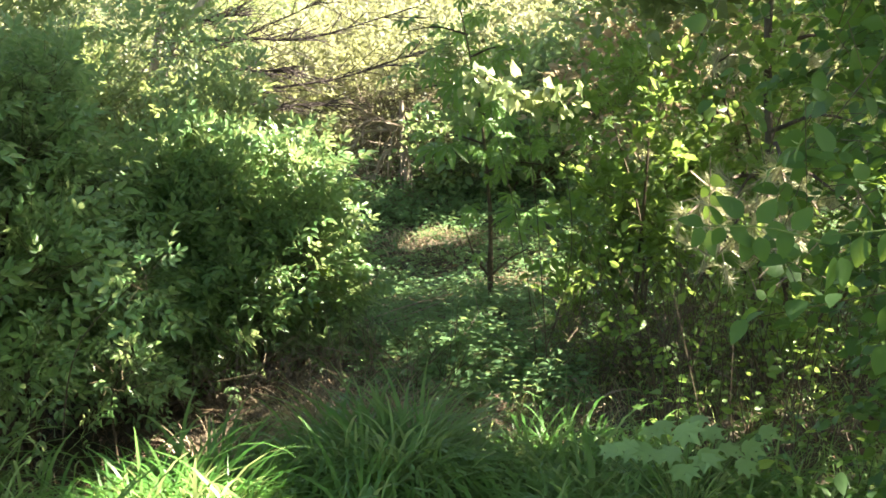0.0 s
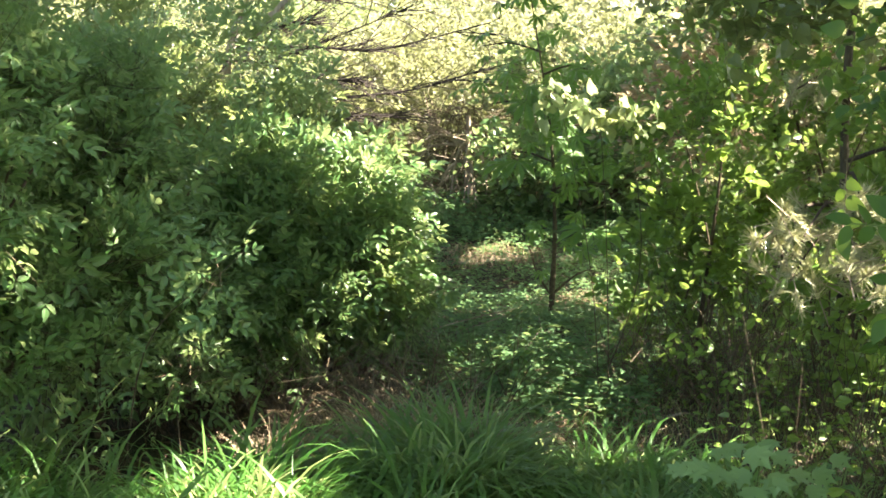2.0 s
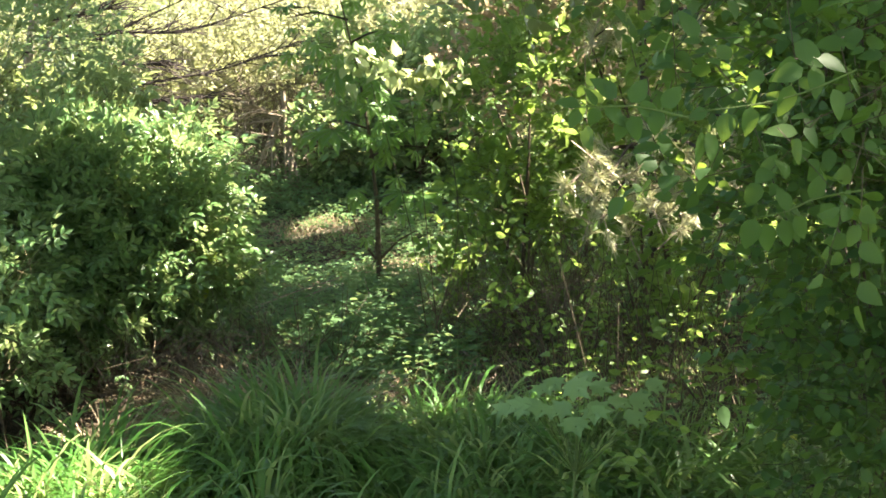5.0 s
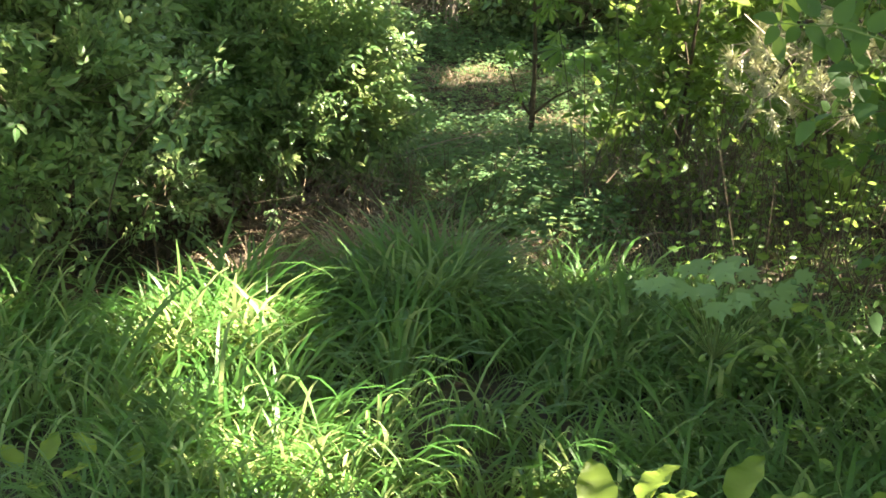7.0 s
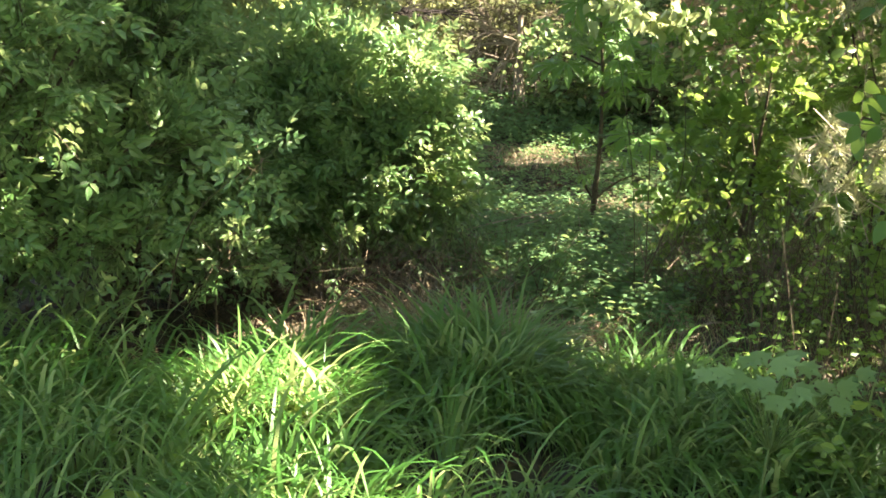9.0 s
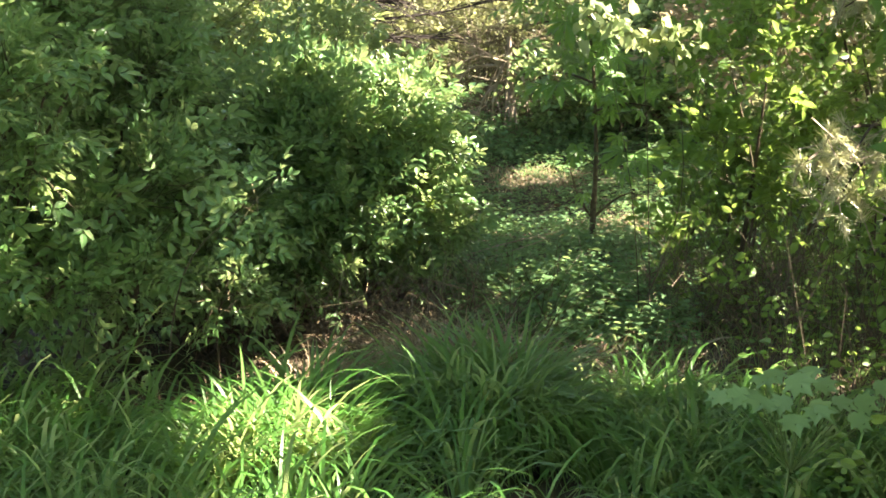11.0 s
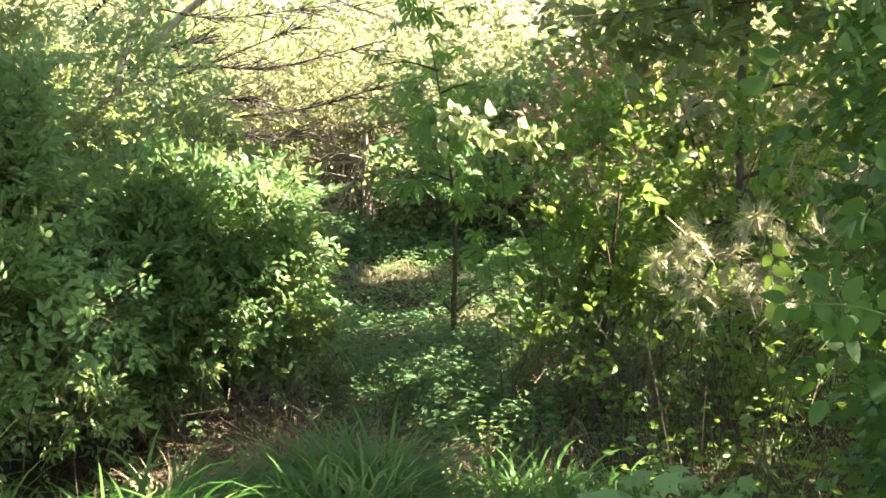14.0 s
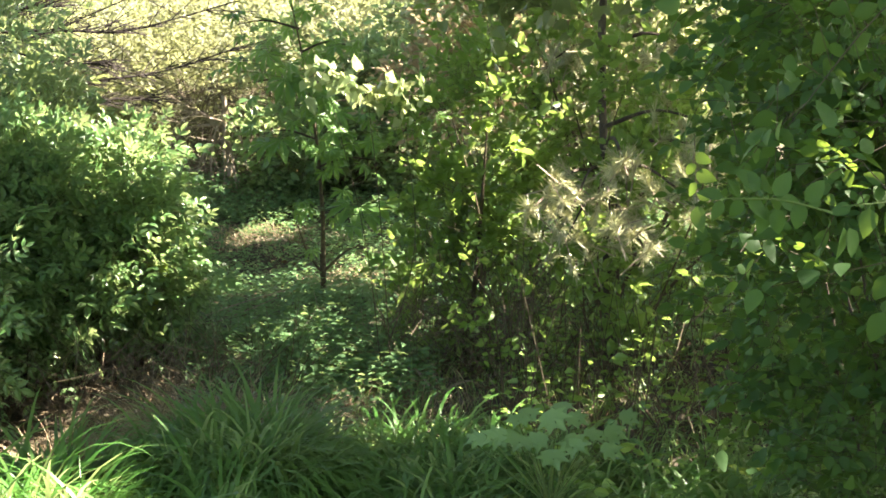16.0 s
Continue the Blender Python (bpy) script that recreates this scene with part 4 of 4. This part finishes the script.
# The next two stand out of view, added to darken the near foliage.
shrub("hornbeam_sapling", (2.3, 1.5, 0), [(2.2, 1.5, 1.4, .5, .5, .8), (2.1, .8, 1.6, .5, .5, .8)], 700, NEAR_LEAF, 5, .16, .05, HORNBEAM_LEAF,
      "unseen bushy hornbeam added to shade the near leaves", "tree", gaps=True, stem_r=.015, lift=0, stems=2, inner=.2)
shrub("hornbeam_sapling", (2.5, 2.9, 0), [(2.4, 2.8, 1.4, .5, .5, .8), (2.6, 2.6, 2.3, .6, .6, .6)], 700, NEAR_LEAF, 5, .16, .05, HORNBEAM_LEAF,
      "unseen tall bushy hornbeam added to block light from the right", "tree", gaps=True, stem_r=.015, lift=0, stems=2, inner=.2)


def near_shoot(origin, scale, stem, leaves):
    """A shoot close to the camera: a stem and single round leaves, each from its stalk to its tip, in the shoot's own plane."""
    def at(u, v):
        return np.array(origin) + np.array([u, rng.normal() * 4, -v]) * scale
    part("branch", tube([at(*p) for p in stem], .0010, .0005, 6, 5), GREEN_STEM, hornbeam)
    for u, v, u1, v1 in leaves:
        a, b = at(u, v), at(u1, v1)
        way = b - a
        leaf = part("leaf", blades(NEAR_LEAF, np.array([a]), np.array([way]), np.array([[.15, -.85, .45]]) + .25 * rng.normal(size=(1, 3)), [np.linalg.norm(way)]), HORNBEAM_LEAF, hornbeam)
        part("leaf_stalk", sticks(np.array([a - unit(way) * .004]), np.array([a]), .0005, .0004), GREEN_STEM, leaf)


near_shoot((.29, 1.15, 1.465), .00043, ((160, 30), (70, 5), (0, 0), (-50, -2)),
           ((-45, -4, -92, -18), (-48, 2, -66, 38), (-15, -2, -32, -40), (-10, 2, -30, 36), (0, 0, 44, 38), (40, 18, 25, 68), (50, 20, 66, 70), (25, -15, -20, -58), (20, -12, 4, -50), (50, -5, 86, -48), (62, 6, 112, 16), (100, 10, 96, 62), (110, 8, 150, -30)))
near_shoot((.372, 1.15, 1.44), .00048, ((260, -90), (180, -60), (100, -42), (-10, -35)),
           ((-8, 0, -12, 58), (4, 2, 16, 54), (5, -35, -30, -24), (40, -30, 30, 20), (80, -38, 72, 14), (190, -100, 194, -44), (170, -98, 116, -82), (195, -112, 250, -92), (100, -98, 72, -68), (150, -70, 130, -16), (220, -60, 236, -4)))
near_shoot((.423, 1.2, 1.36), .00048, ((200, -40), (110, -30), (60, -10), (0, 0)),
           ((0, 0, -20, 56), (16, 10, 30, 66), (60, -10, 46, -56), (70, 0, 96, 44), (10, -65, -14, -20), (100, -30, 130, -74), (20, -70, 40, -116), (120, -20, 152, 26), (50, 6, 62, 56)))


# ---- small plants in the foreground ----
def maple_seedling():
    ob = thing("maple_seedling", (.5, 3.85, 0), "maple seedling with broad pale green lobed leaves in the grass", "plant")
    part("stem", tube([(.5, 3.85, -.02), (.51, 3.86, .2), (.53, 3.87, .42)], .005, .003, 6), GREEN_STEM, ob)
    for x, y, z, turn, size in ((.35, 3.82, .525, -70, .13), (.44, 3.92, .55, -25, .12), (.42, 3.74, .535, -20, .14), (.54, 3.84, .565, 30, .15), (.51, 3.68, .50, 10, .14), (.60, 3.74, .515, 45, .14),
                                (.67, 3.82, .52, 80, .13), (.58, 3.96, .575, 5, .11), (.74, 3.9, .50, 70, .12), (.47, 3.84, .50, -60, .13), (.36, 3.95, .49, -100, .10), (.8, 4.0, .52, 60, .11),
                                (.48, 3.95, .56, 20, .12), (.62, 3.9, .55, 50, .12), (.40, 3.86, .52, -45, .12), (.57, 3.72, .52, -10, .13), (.70, 3.75, .49, 60, .12), (.3, 3.9, .50, -80, .11)):
        p = np.array([[x, y, z]])
        a = radians(turn)
        way = np.array([[math.sin(a), -math.cos(a) * .75, -.25 + .1 * rng.normal()]])
        leaf = part("leaf", blades(MAPLE, p - way * size * .4, way, np.array([[.15 * rng.normal(), -.55 + .15 * rng.normal(), 1.0]]), [size * .64]), MAPLE_LEAF, ob)
        part("leaf_stalk", sticks(np.array([[.525, 3.87, .3]]), p, .0022, .0016), GREEN_STEM, leaf)


maple_seedling()


def broad_plant(x, y, height, n, size, label):
    z = float(ground_z(x, y))
    ob = thing("dock_plant", (x, y, z), label, "plant", "broad-leaved plants in the grass")
    for k in range(n):
        a = 2 * math.pi * k / n + rng.uniform(-.4, .4)
        h = height * rng.uniform(.7, 1.1)
        tip = np.array([x + .09 * math.cos(a), y + .09 * math.sin(a), z + h])
        leaf = part("leaf", blades(BROAD_LEAF, tip[None], np.array([[math.cos(a), math.sin(a), .75]]), np.array([[-.4 * math.cos(a), -.4 * math.sin(a), 1.0]]), [size * rng.uniform(.8, 1.15)]), DOCK_LEAF, ob)
        part("leaf_stalk", sticks(np.array([[x, y, z]]), tip[None], .003, .002), GREEN_STEM, leaf)


broad_plant(.2, 2.74, .33, 7, .15, "dock plant with bright backlit yellow-green leaves")
broad_plant(.42, 2.72, .33, 7, .14, "dock plant with broad fresh green leaves")
broad_plant(.72, 2.75, .33, 6, .13, "dock plant with rounded green leaves in shade")
broad_plant(-1.2, 3.02, .16, 5, .09, "low broad-leaved plant in dark grass")
broad_plant(-1.0, 3.1, .15, 5, .08, "low broad-leaved weed among the grass")
broad_plant(1.3, 4.1, .30, 5, .10, "shaded broad-leaved plant under the saplings")


def herb(x, y, height, pairs, size, label):
    """An upright herb: a thin stem with pairs of leaves set crosswise and a tuft at the tip."""
    z = float(ground_z(x, y))
    ob = thing("herb", (x, y, z), label, "plant", "herbs on the woodland floor")
    lean = rng.normal(size=2) * .06
    top = np.array([x + lean[0], y + lean[1], z + height])
    part("stem", tube([(x, y, z - .01), (x + lean[0] * .3, y + lean[1] * .3, z + height * .5), top], .0032, .0018, 6, 4), GREEN_STEM, ob)
    for k in range(pairs):
        f = .3 + .7 * (k + 1) / pairs
        foot = np.array([x, y, z]) * (1 - f) + top * f
        for turn in (0, math.pi):
            a = k * 1.6 + turn + .3 * rng.normal()
            way = np.array([[math.cos(a), math.sin(a), .12 - .35 * rng.uniform()]])
            part("leaf", blades(BROAD_LEAF, (foot + way[0] * .012)[None], way, np.array([[.2 * rng.normal(), -.25 + .2 * rng.normal(), 1.0]]), [size * rng.uniform(.75, 1.15) * (1.15 - .35 * f)]), COVER_LEAF, ob)


for hx, hy, height, pairs, size, label in ((-.32, 6.38, .26, 5, .085, "light green herb in the sun beside the tussock"), (-.2, 6.5, .22, 4, .08, "light green herb in the sun beside the tussock"),
                                           (.05, 6.11, .16, 3, .075, "small green herb at the edge of the grass"), (-.65, 7.65, .24, 5, .09, "broad-leaved herb lit by the sun in the clearing"),
                                           (.15, 7.85, .24, 4, .09, "broad-leaved herb in the clearing"), (-.1, 7.5, .2, 4, .08, "green herb behind the thin log"),
                                           (.32, 6.95, .2, 4, .07, "green herb among bramble stems"), (1.46, 6.86, .24, 4, .07, "pale green herb under the hazels"),
                                           (1.35, 6.6, .3, 5, .07, "pale green herb under the hazels"), (1.12, 5.3, .24, 4, .065, "small herb in the shade of the pine"),
                                           (.95, 4.7, .3, 5, .07, "green herb behind the maple seedling"), (1.5, 4.95, .35, 5, .08, "leafy green herb under the saplings"),
                                           (-.45, 8.6, .2, 4, .09, "low green herb in the clearing"), (.35, 8.4, .22, 4, .09, "low green herb in the clearing")):
    herb(hx, hy, height, pairs, size, label)


# ---- dead wood ----
def fallen(name, ctrl, r0, r1, label, category="branch", group="dead wood on the ground"):
    return single(name, tube(ctrl, r0, r1, 7, 6, .12), DEAD_WOOD, label, category, group)


fallen("fallen_branch", [(-.98, 8.12, .14), (-.75, 8.24, .2), (-.45, 8.38, .26)], .0045, .0025, "bleached dead branch lying in the clearing")
fallen("fallen_branch", [(-.95, 8.06, .1), (-.75, 8.17, .15), (-.52, 8.3, .22)], .0045, .0025, "thin bleached dead branch beside another")
fallen("fallen_log", [(-.4, 7.1, .1), (-.15, 7.04, .12), (0.0, 7.02, .1), (.28, 6.76, .07)], .014, .01, "thin weathered log lying along the ditch", "log")
fallen("fallen_branch", [(.74, 7.2, .14), (.9, 7.0, .1), (1.08, 6.72, .05)], .011, .006, "reddish dead branch lying under the hazels")
fallen("fallen_branch", [(.31, 6.26, .05), (.48, 6.36, .1), (.58, 6.44, .05)], .007, .004, "forked dry twig on brown litter")
fallen("fallen_branch", [(.25, 6.62, .12), (.29, 6.5, .09), (.33, 6.4, .05)], .006, .004, "short bleached stick on the litter")
fallen("fallen_branch", [(1.5, 6.8, .12), (1.72, 6.76, .3), (1.78, 6.74, .36)], .008, .004, "dead stick leaning in the shaded herbs")
fallen("fallen_branch", [(-.5, 7.3, .12), (-.3, 7.25, .18), (0.0, 7.35, .2)], .005, .003, "thin arching dead twig over the herbs")
fallen("fallen_branch", [(-1.05, 6.0, .05), (-.95, 5.95, .2), (-.93, 5.95, .36)], .004, .002, "thin upright dead stalk on the ditch bank")


def brush(name, centre, size, n, label, mat, length=.5, r=.004, up=.5):
    c, s = np.array(centre, float), np.array(size, float)
    a = c + rng.uniform(-1, 1, (n, 3)) * s
    d = unit(rng.normal(size=(n, 3)) + (0, 0, up))
    b = a + d * length * rng.uniform(.4, 1.2, (n, 1))
    b[:, 2] = np.maximum(b[:, 2], ground_z(b[:, 0], b[:, 1]) + .01)
    a[:, 2] = np.maximum(a[:, 2], ground_z(a[:, 0], a[:, 1]))
    return single(name, sticks(a, b, r, r * .4), mat, label, "dead brush", kind="stuff")


brush("dead_brush", (-1.25, 13.35, 1.0), (.5, .2, .5), 1000, "brown haze of fine dead twigs behind the clearing", BRAMBLE, .4, .0045, -.3)
brush("dead_brush", (-1.4, 13.2, .85), (.3, .2, .35), 60, "tangle of dead reddish brown branches", DEAD_WOOD, .6, .005, .1)


def dead_bush():
    ob = thing("dead_bush", (-1.2, 13.0, float(ground_z(-1.2, 13.0))), "dead reddish brown bush with a fan of bare hanging branches", "bush")
    part("trunk", tube([(-1.2, 13.0, .4), (-1.22, 13.0, .9), (-1.24, 13.0, 1.42)], .03, .022, 8), DEAD_WOOD, ob)
    for k, (dx, dz, side) in enumerate(((-.16, -.62, .05), (-.02, -.66, 0), (.2, -.5, .06), (-.42, .0, -.1), (-.5, -.16, .1), (-.34, .2, 0), (-.46, .32, .05), (.1, -.7, -.05), (-.3, -.4, .1))):
        root = np.array([-1.23, 12.98, 1.26 - .03 * k])
        tip = root + (dx, -.15 + side, dz)
        mid = (root + tip) / 2 + (dx * .2, 0, .06)
        limb = part("branch", tube([root, mid, tip], .018, .006, 6, 6, .15), DEAD_WOOD, ob)
        p = curve_points([root, mid, tip], 8)
        a = p[rng.integers(4, len(p), 16)]
        b = a + unit((tip - root) + rng.normal(size=(16, 3)) * .35) * rng.uniform(.08, .3, (16, 1))
        part("twig_mesh", sticks(a, b, .005, .002), DEAD_WOOD, limb, kind="stuff")


dead_bush()
brush("bramble_tangle", (.6, 6.9, .2), (.5, .3, .22), 560, "dark brown tangle of leafless bramble stems", BRAMBLE, .4, .0022)
brush("bramble_tangle", (-.9, 5.85, .2), (.5, .28, .16), 260, "brown bramble runners arching over withered grass", BRAMBLE, .35, .002)
brush("sapling_stems", (1.9, 6.2, .1), (1.3, 1.6, .1), 420, "thin upright brown stems of seedlings in shade", TWIG, .6, .003, 2.5)
brush("bank_twigs", (-1.2, 6.5, .08), (.9, .6, .08), 520, "dry brown twigs on the ditch bank", TWIG, .35, .003)


# ---- the bare-branched tree in front of the bank ----
def bare_tree():
    ob = thing("leaning_tree", (-3.9, 13.2, .4), "leaning tree with long bare branches coloured dark as if backlit", "tree")
    part("trunk", tube([(-3.95, 13.2, .3), (-3.6, 13.1, 2.2), (-3.08, 13.0, 3.0), (-2.6, 13, 4.2)], .055, .035, 10), PALE_BARK, ob)
    part("trunk", tube([(-3.95, 13.3, .3), (-3.5, 13.1, 2.0), (-2.5, 13.0, 3.0), (-1.7, 12.8, 4.0)], .05, .03, 10), PALE_BARK, ob)
    for ctrl, r in (([(-3.95, 12.7, 2.4), (-3.35, 12.5, 2.78), (-2.2, 12.5, 2.9), (-1.2, 12.5, 2.55)], .02),
                    ([(-3.55, 13, 2.05), (-2.75, 13, 2.06), (-2.1, 13, 2.05), (-1.05, 12.9, 2.3)], .016),
                    ([(-3.2, 13, 1.47), (-2.5, 13, 1.57), (-1.8, 13, 1.66), (-1.15, 13, 1.85)], .015),
                    ([(-3.1, 13, 1.42), (-2.4, 12.9, 1.4), (-1.75, 12.9, 1.42)], .011),
                    ([(-3.5, 13, 2.2), (-3.1, 12.9, 2.25), (-2.8, 12.9, 2.3)], .014),
                    ([(-3.3, 13, 1.9), (-2.7, 12.9, 1.75), (-2.2, 12.8, 1.78)], .01),
                    ([(-3.6, 12.6, 1.9), (-3.0, 12.5, 1.95), (-2.3, 12.5, 2.2), (-1.7, 12.5, 2.45)], .01),
                    ([(-3.2, 12.8, 2.6), (-2.6, 12.7, 2.5), (-1.6, 12.6, 2.6)], .009)):
        part("branch", tube(ctrl, r * 1.3, r * .35, 6, 8, .16), BACKLIT_BARK, ob)
        p = curve_points(ctrl, 10)
        n = 46
        a = p[rng.integers(4, len(p), n)]
        d = unit(unit(p[-1] - p[0]) + rng.normal(size=(n, 3)) * (.4, .4, .3))
        b = a + d * rng.uniform(.15, .6, (n, 1))
        c = (a + b) / 2
        e = c + unit(d + rng.normal(size=(n, 3)) * .6) * rng.uniform(.1, .35, (n, 1))
        part("twig_mesh", join([sticks(a, b, .006, .0025), sticks(c, e, .004, .002)]), BACKLIT_BARK, ob, kind="stuff")
    at, out = in_lobes([(-3.9, 12.8, 2.2, .7, .6, .9)], 260, .2)
    lv, tw = sprays(at, out, SLIM, 6, .22, .08, .1, .7)
    part("foliage", lv, HILL_LEAF, ob, kind="stuff")


bare_tree()


# ---- the bank behind ----
def hill_shrubs():
    made = []
    for k in range(3):
        base = (0, 20, float(ground_z(0, 20)))
        lobes = [(rng.uniform(-.8, .8), 20 + rng.uniform(-.5, .5), base[2] + rng.uniform(.5, 1.9), rng.uniform(.7, 1.1), .7, rng.uniform(.6, .9)) for _ in range(5)]
        ob = shrub("hill_shrub", base, lobes, 1300, LITE, 6, .28, .066, (HILL_LEAF, HILL_GREEN, HILL_LEAF)[k], "sunlit yellow-green shrub on the bank", group="shrubs on the bank", stem_r=.014, stems=3, inner=.4, bark=PALE_BARK)
        made.append(ob)
    spots = []
    for row, (yy, step) in enumerate(((15.5, 1.5), (17.5, 1.7), (20, 2.0), (23.5, 2.4), (28, 2.8))):
        for xx in np.arange(-.62 * yy, .5 * yy, step):
            spots.append((xx + rng.uniform(-.4, .4), yy + rng.uniform(-.7, .7)))
    for k, (xx, yy) in enumerate(spots):
        m = pose(xx, yy, float(ground_z(xx, yy)), 0, 0, rng.uniform(0, 360)) @ Matrix.Scale(1.7 if yy > 26 else rng.uniform(.85, 1.1), 4)
        if k < 3:
            made[k].matrix_basis = m
        else:
            copy_thing(made[k % 3], m)


hill_shrubs()


# ---- tall trees added out of view, whose crowns shade the scene from overhead ----
def shade_tree(x, y, height, lobes, clusters, label, r=.12):
    z = float(ground_z(x, y))
    ob = thing("shade_tree", (x, y, z), label, "tree", "tall trees of the wood")
    part("trunk", tube([(x, y, z - .1), (x + .1, y, z + height * .35), (x - .05, y + .1, z + height * .7), (x, y, z + height)], r, r * .4, 10), BARK, ob)
    at, out = in_lobes(lobes, clusters, .1)
    lv, tw = sprays(at, out, LITE, 6, .45, .13, .1, .75)
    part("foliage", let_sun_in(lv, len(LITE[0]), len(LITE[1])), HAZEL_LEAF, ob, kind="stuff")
    for c in lobes:
        part("limb", tube([(x, y, z + height * .45), ((x + c[0]) / 2, (y + c[1]) / 2, (z + height * .5 + c[2]) / 2), c[:3]], r * .4, r * .1, 6, 5), BARK, ob)


# Crowns are laid out along the sun's way to the spots they shade.
shade_tree(5.4, 4.2, 8, [(2.2, 3.6, 5.0, 1.2, 1.0, .6), (3.6, 3.5, 5.2, 1.3, 1.1, .7), (5.2, 4.3, 5.6, 1.4, 1.3, .9), (2.6, 5.1, 5.1, 1.2, 1.0, .6), (4.1, 5.3, 5.4, 1.3, 1.1, .7), (6.4, 4.6, 6.0, 1.4, 1.3, .9), (5.8, 2.9, 5.8, 1.3, 1.2, .8), (1.1, 3.4, 4.7, 1.0, .9, .5), (.3, 2.8, 4.6, .9, .8, .5)],
          4700, "unseen tall broadleaf tree added to shade the grass")
shade_tree(5.7, 7.6, 8, [(1.8, 6.3, 5.0, 1.1, 1.0, .6), (3.0, 6.7, 5.2, 1.2, 1.1, .7), (4.4, 7.0, 5.4, 1.3, 1.2, .8), (2.2, 7.7, 5.1, 1.1, 1.0, .6), (3.6, 8.3, 5.3, 1.3, 1.1, .7), (5.4, 8.6, 5.8, 1.4, 1.3, .9), (6.0, 6.4, 6.0, 1.3, 1.2, .8)],
          3800, "unseen tall broadleaf tree added to shade the saplings")
shade_tree(6.3, 11, 9, [(3.0, 9.7, 5.4, 1.2, 1.1, .7), (4.4, 10.0, 5.6, 1.3, 1.2, .8), (5.9, 10.3, 6.0, 1.4, 1.3, .9), (3.3, 11.5, 5.6, 1.2, 1.1, .7), (4.9, 12.0, 5.8, 1.3, 1.2, .8), (7.2, 9.0, 6.4, 1.3, 1.2, .8), (7.4, 11, 6.6, 1.3, 1.2, .8), (3.2, 13.5, 5.1, 1.2, 1.0, .6), (4.6, 13.8, 6.0, 1.3, 1.0, .7)],
          4600, "unseen tall broadleaf tree added to shade the clearing")
shade_tree(5.0, 1.4, 7, [(3.2, 2.0, 4.3, 1.2, 1.0, .6), (2.1, 1.6, 4.4, 1.0, .9, .5), (4.4, 2.3, 4.8, 1.2, 1.1, .7)], 1700, "unseen broadleaf tree with a low crown, added for shade", .09)
shade_tree(-4.6, 1.0, 8, [(-3.2, .8, 5.2, 1.3, 1.2, .6), (-1.8, .4, 5.4, 1.2, 1.1, .6), (-.3, .4, 5.2, 1.1, 1.1, .5)],
          1500, "unseen tall broadleaf tree added to shade the near grass", .12)
shade_tree(3.4, -3.2, 8, [(2.6, -1.6, 5.2, 1.4, 1.3, .7), (3.6, -.2, 5.2, 1.4, 1.2, .7), (3.8, -3.2, 6.0, 1.6, 1.5, .9), (5.4, -1.4, 6.0, 1.5, 1.3, .8)],
          2200, "unseen tall broadleaf tree added behind the camera for shade", .13)
shade_tree(-4.3, 9.3, 8, [(-2.6, 8.6, 5.3, 1.1, 1.0, .6), (-1.2, 8.2, 5.2, 1.1, 1.0, .6), (.2, 8.8, 5.3, 1.1, .9, .4), (.5, 6.5, 5.0, 1.2, .9, .4), (1.2, 8.5, 5.3, 1.0, .9, .5), (1.6, 7.2, 5.2, 1.0, .8, .5), (2.0, 9.3, 5.5, 1.0, .9, .5), (.7, 10.2, 5.3, 1.2, .9, .5), (-.7, 9.7, 5.2, 1.1, .9, .5)], 5200, "unseen tall crown added over the clearing, trunk behind the ditch shrubs")
shade_tree(8.0, 6, 9, [(6.9, 5.6, 6.3, 1.3, 1.2, .8), (7.1, 7.2, 6.5, 1.3, 1.2, .8), (7.2, 4.0, 6.4, 1.3, 1.2, .8), (5.6, 5.6, 5.2, 1.2, 1.1, .7)], 2200, "unseen tall broadleaf tree added to the right to block sun")

# the last herbs, between the ditch and the clearing
single("ground_cover", floor_plants(1900, (-.85, .2, 6.45, 7.4), .042, LITE, .16, None, .35), COVER_LEAF,
       "low green herbs at the near end of the clearing", "ground cover", kind="stuff")
x, y = patch(5200, (.15, 2.7, 4.9, 7.6), lambda x, y: rng.uniform(size=len(x)) < .25 + .75 * (.5 + .5 * np.sin(3 * x + 1.4 * y) * np.sin(2.2 * y - 1.7 * x)))
single("dry_grass_mat", grass_blades(x, y, rng.uniform(.08, .3, len(x)), rng.uniform(.002, .005, len(x)), 1.3), DRY_MAT,
       "withered brown grass under the saplings", "dry grass", kind="stuff")
brush("dead_brush", (-.4, 7.1, .05), (.5, .6, .04), 130, "thin dry twigs lying among the low herbs", DEAD_WOOD, .3, .003, -.1)
